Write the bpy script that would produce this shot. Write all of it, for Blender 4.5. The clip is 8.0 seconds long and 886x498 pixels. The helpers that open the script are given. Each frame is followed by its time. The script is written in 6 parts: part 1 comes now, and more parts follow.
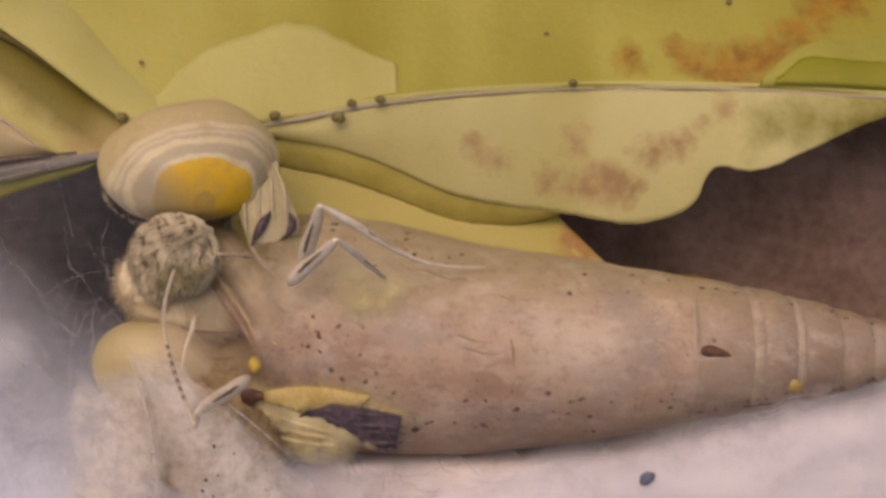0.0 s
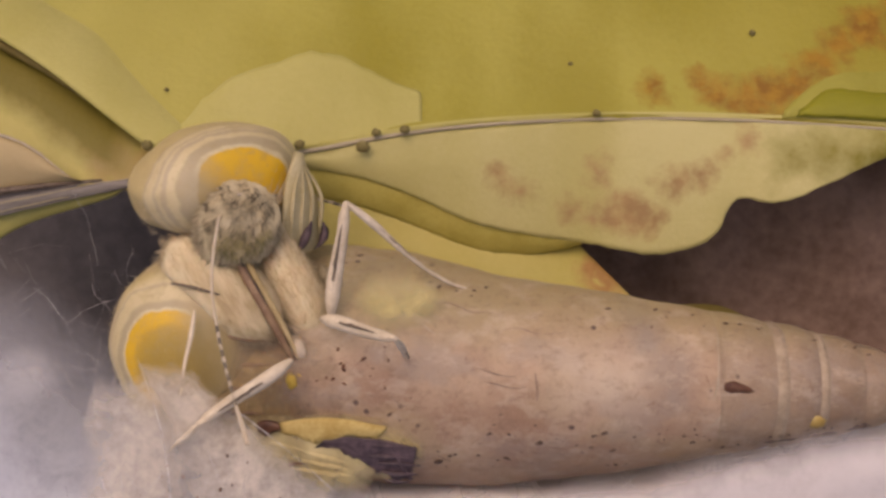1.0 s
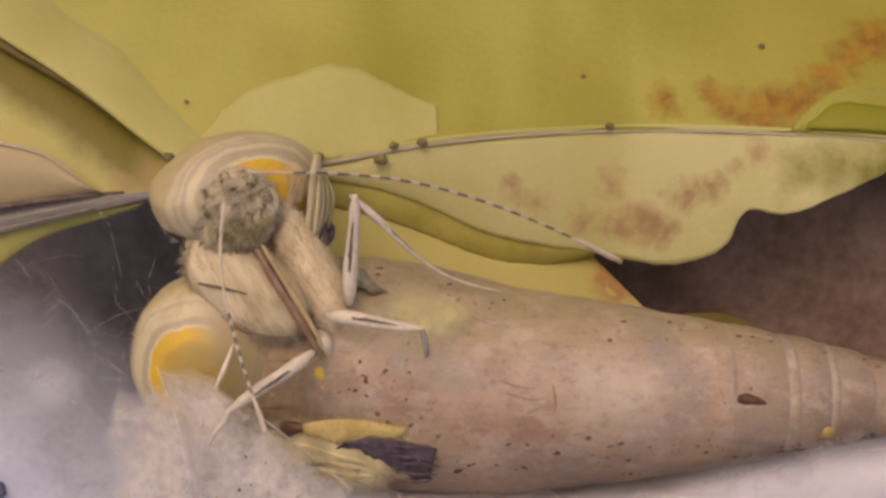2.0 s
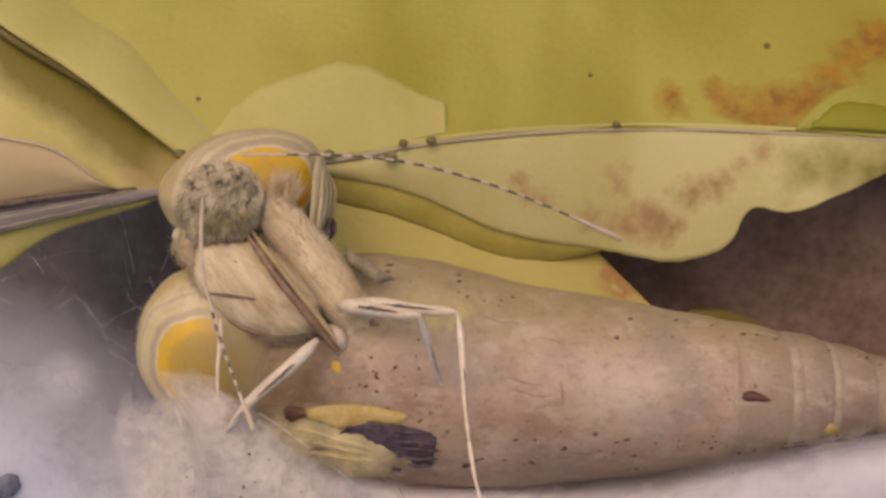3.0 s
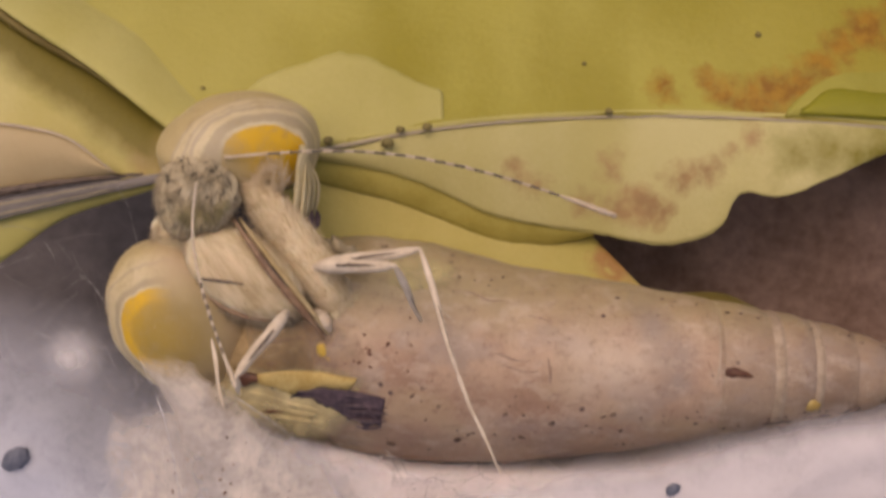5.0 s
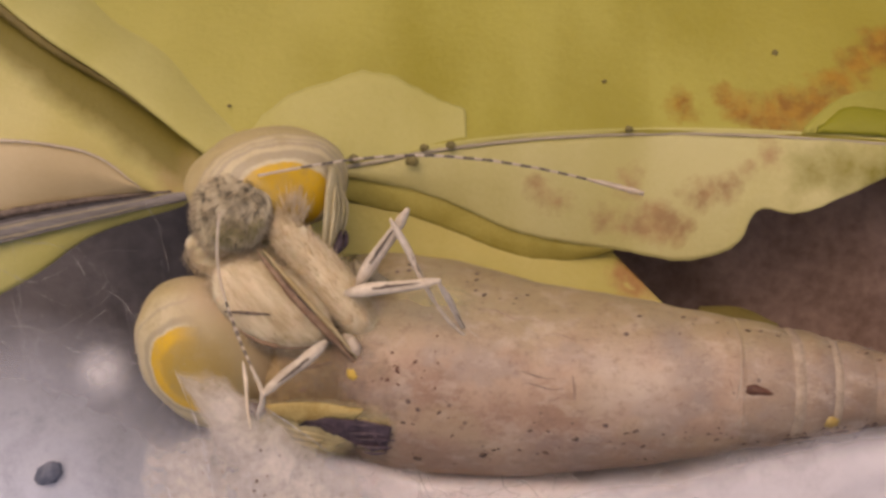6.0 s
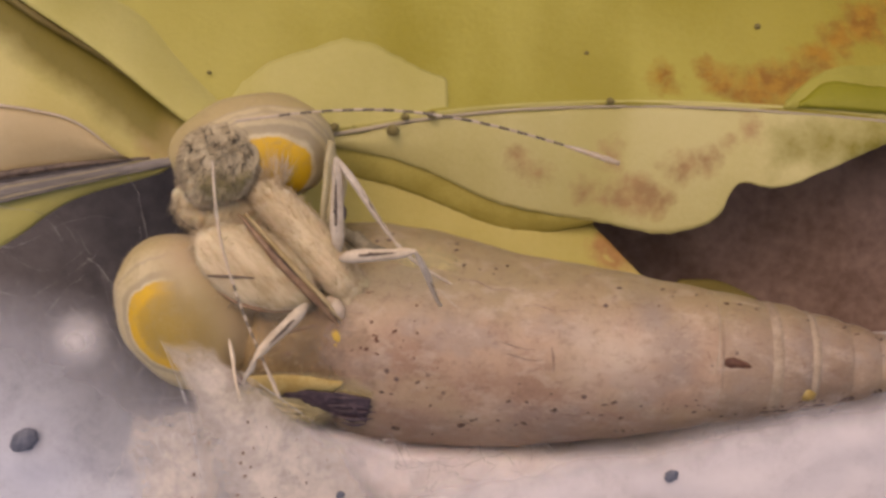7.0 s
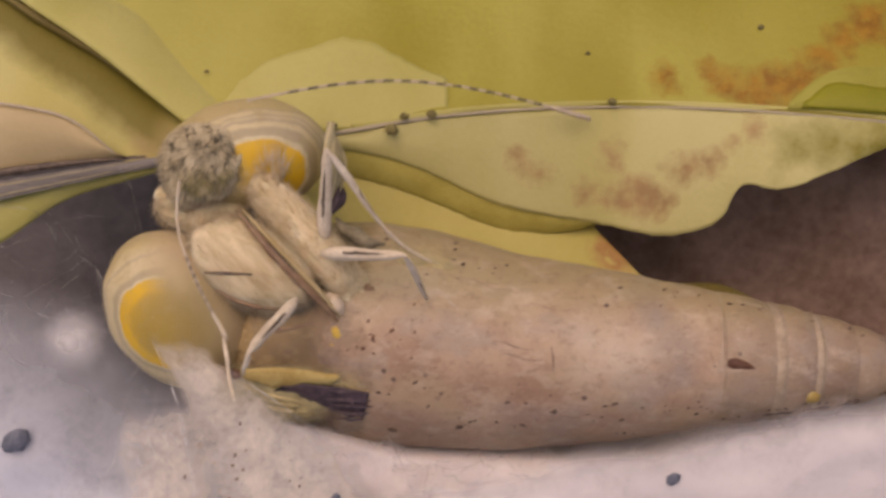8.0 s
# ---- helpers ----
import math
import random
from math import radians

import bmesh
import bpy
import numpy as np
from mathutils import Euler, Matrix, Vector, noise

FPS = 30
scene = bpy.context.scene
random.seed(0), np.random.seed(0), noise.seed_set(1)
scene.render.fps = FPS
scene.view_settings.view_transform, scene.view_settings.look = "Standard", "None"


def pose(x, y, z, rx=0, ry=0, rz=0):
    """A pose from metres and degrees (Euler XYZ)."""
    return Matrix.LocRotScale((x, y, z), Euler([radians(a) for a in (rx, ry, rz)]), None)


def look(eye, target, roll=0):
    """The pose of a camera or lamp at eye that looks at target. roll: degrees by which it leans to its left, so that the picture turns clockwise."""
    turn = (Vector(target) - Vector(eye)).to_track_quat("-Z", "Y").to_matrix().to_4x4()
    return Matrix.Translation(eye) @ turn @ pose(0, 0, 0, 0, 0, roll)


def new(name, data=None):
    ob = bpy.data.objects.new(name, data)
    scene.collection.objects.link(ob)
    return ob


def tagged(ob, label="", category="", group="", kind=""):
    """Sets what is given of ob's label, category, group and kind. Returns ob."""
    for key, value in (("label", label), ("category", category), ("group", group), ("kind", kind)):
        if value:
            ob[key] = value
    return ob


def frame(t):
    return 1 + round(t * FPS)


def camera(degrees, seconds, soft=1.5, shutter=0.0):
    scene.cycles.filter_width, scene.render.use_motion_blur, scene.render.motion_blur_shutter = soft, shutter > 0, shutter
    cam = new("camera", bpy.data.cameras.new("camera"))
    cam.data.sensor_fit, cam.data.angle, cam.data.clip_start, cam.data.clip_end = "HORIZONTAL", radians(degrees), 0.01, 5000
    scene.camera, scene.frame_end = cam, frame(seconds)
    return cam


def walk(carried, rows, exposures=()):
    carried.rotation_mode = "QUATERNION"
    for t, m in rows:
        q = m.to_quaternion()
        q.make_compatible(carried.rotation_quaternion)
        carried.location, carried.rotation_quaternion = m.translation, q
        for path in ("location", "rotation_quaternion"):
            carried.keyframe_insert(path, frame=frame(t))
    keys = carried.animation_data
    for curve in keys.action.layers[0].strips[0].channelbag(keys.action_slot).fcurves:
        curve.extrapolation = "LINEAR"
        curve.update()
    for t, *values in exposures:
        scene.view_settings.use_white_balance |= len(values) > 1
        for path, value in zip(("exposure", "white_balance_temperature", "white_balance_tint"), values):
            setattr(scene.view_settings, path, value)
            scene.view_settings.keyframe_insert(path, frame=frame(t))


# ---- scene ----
# ---- camera ----
cam = camera(35, 8.0, soft=3.1, shutter=0.5)
walk(cam, [
    (0.0, pose(0.00028, -0.00057, 0.04206, 0.03, 0.00, 0.00)),
    (0.1, pose(0.00006, -0.00031, 0.04205, -0.10, -0.10, 0.06)),
    (0.2, pose(-0.00014, -0.00030, 0.04204, -0.23, -0.20, 0.12)),
    (0.3, pose(-0.00030, -0.00029, 0.04203, -0.36, -0.30, 0.18)),
    (0.4, pose(-0.00043, -0.00010, 0.04202, -0.49, -0.40, 0.24)),
    (0.5, pose(-0.00042, 0.00020, 0.04201, -0.62, -0.50, 0.30)),
    (0.6, pose(-0.00026, 0.00050, 0.04204, -0.52, -0.37, 0.34)),
    (0.7, pose(-0.00012, 0.00075, 0.04208, -0.42, -0.23, 0.38)),
    (0.8, pose(-0.00017, 0.00052, 0.04211, -0.32, -0.09, 0.42)),
    (0.9, pose(-0.00019, 0.00037, 0.04215, -0.22, 0.05, 0.46)),
    (1.0, pose(-0.00023, 0.00034, 0.04219, -0.12, 0.18, 0.51)),
    (1.1, pose(-0.00039, 0.00044, 0.04225, -0.20, 0.12, 0.52)),
    (1.2, pose(-0.00058, 0.00065, 0.04232, -0.28, 0.06, 0.53)),
    (2.3, pose(-0.00120, 0.00134, 0.04304, -1.17, -0.64, 0.66)),
    (2.4, pose(-0.00126, 0.00144, 0.04310, -1.25, -0.70, 0.67)),
    (2.5, pose(-0.00135, 0.00151, 0.04317, -1.33, -0.77, 0.68)),
    (2.6, pose(-0.00135, 0.00148, 0.04320, -1.37, -0.75, 0.72)),
    (2.7, pose(-0.00138, 0.00147, 0.04323, -1.41, -0.73, 0.77)),
    (2.8, pose(-0.00146, 0.00145, 0.04326, -1.45, -0.71, 0.81)),
    (2.9, pose(-0.00145, 0.00144, 0.04329, -1.49, -0.69, 0.85)),
    (3.0, pose(-0.00152, 0.00151, 0.04332, -1.53, -0.67, 0.89)),
    (3.1, pose(-0.00153, 0.00143, 0.04338, -1.51, -0.66, 0.91)),
    (3.2, pose(-0.00152, 0.00152, 0.04343, -1.49, -0.65, 0.92)),
    (3.3, pose(-0.00154, 0.00175, 0.04349, -1.47, -0.65, 0.94)),
    (3.4, pose(-0.00154, 0.00195, 0.04355, -1.45, -0.64, 0.95)),
    (3.5, pose(-0.00155, 0.00197, 0.04360, -1.43, -0.63, 0.97)),
    (3.6, pose(-0.00150, 0.00180, 0.04364, -1.48, -0.58, 1.01)),
    (3.7, pose(-0.00159, 0.00149, 0.04368, -1.53, -0.52, 1.05)),
    (3.8, pose(-0.00168, 0.00129, 0.04371, -1.58, -0.46, 1.09)),
    (3.9, pose(-0.00167, 0.00121, 0.04375, -1.63, -0.41, 1.14)),
    (4.0, pose(-0.00148, 0.00135, 0.04379, -1.69, -0.35, 1.18)),
    (4.1, pose(-0.00112, 0.00183, 0.04390, -1.66, -0.22, 1.10)),
    (4.2, pose(-0.00090, 0.00261, 0.04401, -1.64, -0.10, 1.02)),
    (4.3, pose(-0.00074, 0.00272, 0.04412, -1.61, 0.03, 0.94)),
    (4.4, pose(-0.00070, 0.00268, 0.04423, -1.59, 0.16, 0.86)),
    (4.5, pose(-0.00070, 0.00205, 0.04434, -1.56, 0.28, 0.78)),
    (4.6, pose(-0.00051, 0.00113, 0.04438, -1.50, 0.43, 0.78)),
    (4.7, pose(-0.00034, 0.00028, 0.04443, -1.44, 0.57, 0.78)),
    (4.8, pose(-0.00031, 0.00031, 0.04447, -1.37, 0.71, 0.78)),
    (4.9, pose(-0.00027, 0.00057, 0.04451, -1.31, 0.86, 0.78)),
    (5.0, pose(-0.00022, 0.00088, 0.04455, -1.25, 1.00, 0.78)),
    (5.1, pose(-0.00034, 0.00128, 0.04462, -1.31, 0.97, 0.79)),
    (5.2, pose(-0.00030, 0.00133, 0.04469, -1.37, 0.94, 0.79)),
    (6.3, pose(-0.00148, 0.00231, 0.04541, -2.05, 0.61, 0.87)),
    (6.4, pose(-0.00154, 0.00256, 0.04548, -2.11, 0.58, 0.88)),
    (6.5, pose(-0.00130, 0.00286, 0.04554, -2.17, 0.55, 0.89)),
    (6.6, pose(-0.00112, 0.00293, 0.04546, -2.31, 0.39, 1.01)),
    (6.7, pose(-0.00095, 0.00240, 0.04537, -2.46, 0.23, 1.14)),
    (6.8, pose(-0.00082, 0.00191, 0.04529, -2.60, 0.06, 1.26)),
    (6.9, pose(-0.00101, 0.00164, 0.04520, -2.74, -0.10, 1.39)),
    (7.0, pose(-0.00124, 0.00166, 0.04511, -2.89, -0.26, 1.51)),
    (7.1, pose(-0.00135, 0.00173, 0.04507, -2.96, -0.31, 1.51)),
    (7.2, pose(-0.00132, 0.00174, 0.04503, -3.04, -0.36, 1.51)),
    (7.3, pose(-0.00110, 0.00146, 0.04499, -3.12, -0.42, 1.51)),
    (7.4, pose(-0.00102, 0.00125, 0.04495, -3.19, -0.47, 1.51)),
    (7.5, pose(-0.00103, 0.00109, 0.04491, -3.27, -0.52, 1.51)),
    (7.6, pose(-0.00097, 0.00092, 0.04485, -2.97, -0.40, 1.53)),
    (7.7, pose(-0.00088, 0.00099, 0.04479, -2.67, -0.29, 1.56)),
    (7.8, pose(-0.00088, 0.00081, 0.04473, -2.37, -0.17, 1.59)),
    (7.9, pose(-0.00086, 0.00111, 0.04467, -2.07, -0.05, 1.61)),
    (8.0, pose(-0.00096, 0.00088, 0.04460, -1.78, 0.07, 1.64)),
], exposures=[(0.0, -0.08, 7950, 24), (8.0, -0.08, 7950, 24)])


# ---- world, sun ----
SUN_ELEV, SUN_TURN = radians(63), radians(-25)
world = bpy.data.worlds.new("sky")
scene.world = world
world.use_nodes = True
wn = world.node_tree
sky = wn.nodes.new("ShaderNodeTexSky")
sky.sky_type, sky.sun_disc = "NISHITA", False
sky.sun_elevation, sky.sun_rotation = SUN_ELEV, SUN_TURN
sky.air_density, sky.dust_density, sky.ozone_density = 1.0, 4.0, 0.6
wn.links.new(sky.outputs["Color"], wn.nodes["Background"].inputs["Color"])
wn.nodes["Background"].inputs["Strength"].default_value = 0.165

sun_data = bpy.data.lights.new("sun", "SUN")
sun_data.energy, sun_data.angle, sun_data.color = 0.8, radians(60), (1.0, 0.92, 0.8)
sun = new("sun", sun_data)
sun.matrix_world = look((0.1 * math.sin(SUN_TURN), 0.1 * math.cos(SUN_TURN), 0.1 * math.tan(SUN_ELEV)), (0, 0, 0))


# ---- materials ----
def nodes_of(name):
    m = bpy.data.materials.new(name)
    m.use_nodes = True
    nt = m.node_tree
    return m, nt, nt.nodes["Principled BSDF"], nt.nodes["Material Output"]


def add(nt, kind, **values):
    n = nt.nodes.new(kind)
    for key, value in values.items():
        n.inputs[key.replace("_", " ")].default_value = value
    return n


def math_node(nt, op, a, b=0.0, clamp=False):
    n = nt.nodes.new("ShaderNodeMath")
    n.operation, n.use_clamp = op, clamp
    for i, v in enumerate((a, b)):
        if isinstance(v, (int, float)):
            n.inputs[i].default_value = v
        else:
            nt.links.new(v, n.inputs[i])
    return n.outputs[0]


def mix_colour(nt, fac, a, b):
    n = nt.nodes.new("ShaderNodeMix")
    n.data_type = "RGBA"
    for sock, v in ((n.inputs[0], fac), (n.inputs[6], a), (n.inputs[7], b)):
        if isinstance(v, (int, float)):
            sock.default_value = v
        elif isinstance(v, tuple):
            sock.default_value = (*v, 1)
        else:
            nt.links.new(v, sock)
    return n.outputs[2]


def ramp(nt, fac, stops, ease="EASE"):
    n = nt.nodes.new("ShaderNodeValToRGB")
    n.color_ramp.interpolation = ease
    el = n.color_ramp.elements
    for i, (p, c) in enumerate(stops):
        e = el[i] if i < 2 else el.new(p)
        e.position = p
        e.color = (c, c, c, 1) if isinstance(c, (int, float)) else (*c, 1)
    nt.links.new(fac, n.inputs[0])
    return n.outputs[0]


def coords(nt):
    return nt.nodes.new("ShaderNodeTexCoord").outputs["Object"]


def noise_of(nt, co, per_mm, detail=4.0, rough=0.6, stretch=None, distort=0.0, slant=0.0):
    if stretch:
        mp = nt.nodes.new("ShaderNodeMapping")
        mp.inputs["Scale"].default_value = stretch
        if slant:
            mp.vector_type = "TEXTURE"
            mp.inputs["Scale"].default_value = [1 / v for v in stretch]
            mp.inputs["Rotation"].default_value = (0, 0, radians(slant))
        nt.links.new(co, mp.inputs["Vector"])
        co = mp.outputs[0]
    n = add(nt, "ShaderNodeTexNoise", Scale=per_mm * 1000, Detail=detail, Roughness=rough, Distortion=distort)
    nt.links.new(co, n.inputs["Vector"])
    return n.outputs["Fac"]


def bump_of(nt, bsdf, height, mm, strength=0.6):
    b = add(nt, "ShaderNodeBump", Strength=strength, Distance=mm / 1000)
    nt.links.new(height, b.inputs["Height"])
    nt.links.new(b.outputs[0], bsdf.inputs["Normal"])


def near(nt, co, places, soft):
    """1 close to any of the places (x, y, radius in mm), 0 beyond."""
    total = None
    for x, y, r in places:
        d = nt.nodes.new("ShaderNodeVectorMath")
        d.operation = "MULTIPLY_ADD"
        nt.links.new(co, d.inputs[0])
        d.inputs[1].default_value = (1000, 1000, 0)
        d.inputs[2].default_value = (-x, -y, 0)
        ln = nt.nodes.new("ShaderNodeVectorMath")
        ln.operation = "LENGTH"
        nt.links.new(d.outputs[0], ln.inputs[0])
        v = math_node(nt, "DIVIDE", math_node(nt, "SUBTRACT", r + soft, ln.outputs["Value"]), soft * 2, True)
        total = v if total is None else math_node(nt, "MAXIMUM", total, v)
    return total


def plain(name, dark, light, per_mm=1.5, rough=0.6, bump=0.03, fine=12.0, sheen=0.0, sss=0.0, glow_through=0.0, clear=0.0, stretch=None, slant=0.0):
    """A surface mottled at two scales. glow_through: share of light let through; clear: share seen straight through."""
    m, nt, bsdf, out = nodes_of(name)
    co = coords(nt)
    big = noise_of(nt, co, per_mm, stretch=stretch, slant=slant)
    small = noise_of(nt, co, fine, 3.0, stretch=stretch, slant=slant)
    f = math_node(nt, "ADD", math_node(nt, "MULTIPLY", big, 0.7), math_node(nt, "MULTIPLY", small, 0.3))
    col = mix_colour(nt, ramp(nt, f, [(0.3, 0.0), (0.7, 1.0)]), dark, light)
    nt.links.new(col, bsdf.inputs["Base Color"])
    bsdf.inputs["Roughness"].default_value = rough
    bsdf.inputs["Sheen Weight"].default_value = sheen
    bsdf.inputs["Specular IOR Level"].default_value = 0.3
    if sss:
        bsdf.inputs["Subsurface Weight"].default_value = sss
        bsdf.inputs["Subsurface Radius"].default_value = (0.0009, 0.0006, 0.0004)
        bsdf.inputs["Subsurface Scale"].default_value = 1.0
    bump_of(nt, bsdf, f, bump)
    last = bsdf.outputs[0]
    if glow_through:
        tr = nt.nodes.new("ShaderNodeBsdfTranslucent")
        nt.links.new(col, tr.inputs["Color"])
        mx = add(nt, "ShaderNodeMixShader", Fac=glow_through)
        nt.links.new(last, mx.inputs[1])
        nt.links.new(tr.outputs[0], mx.inputs[2])
        last = mx.outputs[0]
    if clear:
        tp = nt.nodes.new("ShaderNodeBsdfTransparent")
        mx = nt.nodes.new("ShaderNodeMixShader")
        nt.links.new(math_node(nt, "MULTIPLY", ramp(nt, big, [(0.35, 1.0), (0.7, 0.35)]), clear), mx.inputs[0])
        nt.links.new(last, mx.inputs[1])
        nt.links.new(tp.outputs[0], mx.inputs[2])
        last = mx.outputs[0]
    nt.links.new(last, out.inputs["Surface"])
    return m


def leaf_material(name, dark, light, stains=(), stain=(0.35, 0.17, 0.022), stain2=(0.23, 0.10, 0.012), cut=0.52, bands=0.35, olive=(), fold=None, sweep=False, through_light=0.25):
    """Waxy leaf: broad soft bands along the blade, fine grain, rusty blotches, some light through it."""
    m, nt, bsdf, out = nodes_of(name)
    co = coords(nt)
    band = noise_of(nt, co, bands, 2.0, 0.4, stretch=(1.0, 0.25, 1.0))
    grain = noise_of(nt, co, 6.0, 5.0, 0.65)
    f = math_node(nt, "ADD", math_node(nt, "MULTIPLY", band, 0.8), math_node(nt, "MULTIPLY", grain, 0.2))
    col = mix_colour(nt, ramp(nt, f, [(0.3, 0.0), (0.7, 1.0)]), dark, light)
    if sweep:  # the blade is paler towards low x, darker in the middle and at high x
        sx = nt.nodes.new("ShaderNodeSeparateXYZ")
        nt.links.new(co, sx.inputs[0])
        along = math_node(nt, "ADD", math_node(nt, "MULTIPLY", sx.outputs["X"], 1000.0), math_node(nt, "MULTIPLY", math_node(nt, "SUBTRACT", noise_of(nt, co, 0.2, 2.0), 0.5), 5.0))
        along = math_node(nt, "DIVIDE", math_node(nt, "ADD", along, 12.0), 24.0, True)
        col = mix_colour(nt, ramp(nt, along, [(0.0, 0.75), (0.2, 0.55), (0.32, 0.15), (0.42, 0.0), (0.5, 0.05), (0.62, 0.14), (0.78, 0.0), (1.0, 0.0)]), col, (0.47, 0.425, 0.115))
        col = mix_colour(nt, ramp(nt, along, [(0.68, 0.0), (0.95, 0.6)]), col, (0.325, 0.275, 0.03))
    if stains:
        ragged = noise_of(nt, co, 1.2, 3.5, 0.58)
        warp = add(nt, "ShaderNodeTexNoise", Scale=1100.0, Detail=4.0, Roughness=0.65)
        nt.links.new(co, warp.inputs["Vector"])
        vm = nt.nodes.new("ShaderNodeVectorMath")
        vm.operation = "MULTIPLY_ADD"
        nt.links.new(warp.outputs["Color"], vm.inputs[0])
        vm.inputs[1].default_value = (0.0016, 0.0016, 0.0)
        vm.inputs[2].default_value = (-0.0008, -0.0008, 0.0)
        va = nt.nodes.new("ShaderNodeVectorMath")
        nt.links.new(vm.outputs[0], va.inputs[0])
        nt.links.new(co, va.inputs[1])
        mask = math_node(nt, "MULTIPLY", near(nt, va.outputs[0], stains, 0.28), ramp(nt, ragged, [(cut - 0.1, 0.0), (cut + 0.06, 1.0)]))
        tone = mix_colour(nt, ramp(nt, noise_of(nt, co, 1.8, 3.0), [(0.35, 0.0), (0.65, 1.0)]), stain2, stain)
        col = mix_colour(nt, mask, col, tone)
    if fold:  # crease shade painted olive along the line y = fold[0] + fold[1] * x, as wide as fold[2], ending at x = fold[3], in mm
        sep = nt.nodes.new("ShaderNodeSeparateXYZ")
        nt.links.new(co, sep.inputs[0])
        line = math_node(nt, "ADD", math_node(nt, "MULTIPLY", sep.outputs["X"], 1000.0 * fold[1]), fold[0])
        gap = math_node(nt, "SUBTRACT", line, math_node(nt, "MULTIPLY", sep.outputs["Y"], 1000.0))
        gap = math_node(nt, "ADD", gap, math_node(nt, "MULTIPLY", math_node(nt, "SUBTRACT", noise_of(nt, co, 0.9, 4.0), 0.5), 0.8))
        side = math_node(nt, "DIVIDE", math_node(nt, "SUBTRACT", fold[2], gap), 0.9, True)
        end = math_node(nt, "DIVIDE", math_node(nt, "SUBTRACT", fold[3], math_node(nt, "MULTIPLY", sep.outputs["X"], 1000.0)), 1.5, True)
        col = mix_colour(nt, math_node(nt, "MULTIPLY", math_node(nt, "MULTIPLY", side, end), 0.92), col, (0.175, 0.14, 0.02))
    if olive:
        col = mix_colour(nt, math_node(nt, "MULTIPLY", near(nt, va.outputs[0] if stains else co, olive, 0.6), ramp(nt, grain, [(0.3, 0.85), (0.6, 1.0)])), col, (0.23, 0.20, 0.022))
    nt.links.new(col, bsdf.inputs["Base Color"])
    bsdf.inputs["Roughness"].default_value = 0.5
    bsdf.inputs["Specular IOR Level"].default_value = 0.35
    bump_of(nt, bsdf, math_node(nt, "ADD", grain, math_node(nt, "MULTIPLY", noise_of(nt, co, 1.2), 2.0)), 0.05, 0.5)
    tr = nt.nodes.new("ShaderNodeBsdfTranslucent")
    nt.links.new(col, tr.inputs["Color"])
    mx = add(nt, "ShaderNodeMixShader", Fac=through_light)
    nt.links.new(bsdf.outputs[0], mx.inputs[1])
    nt.links.new(tr.outputs[0], mx.inputs[2])
    nt.links.new(mx.outputs[0], out.inputs["Surface"])
    return m


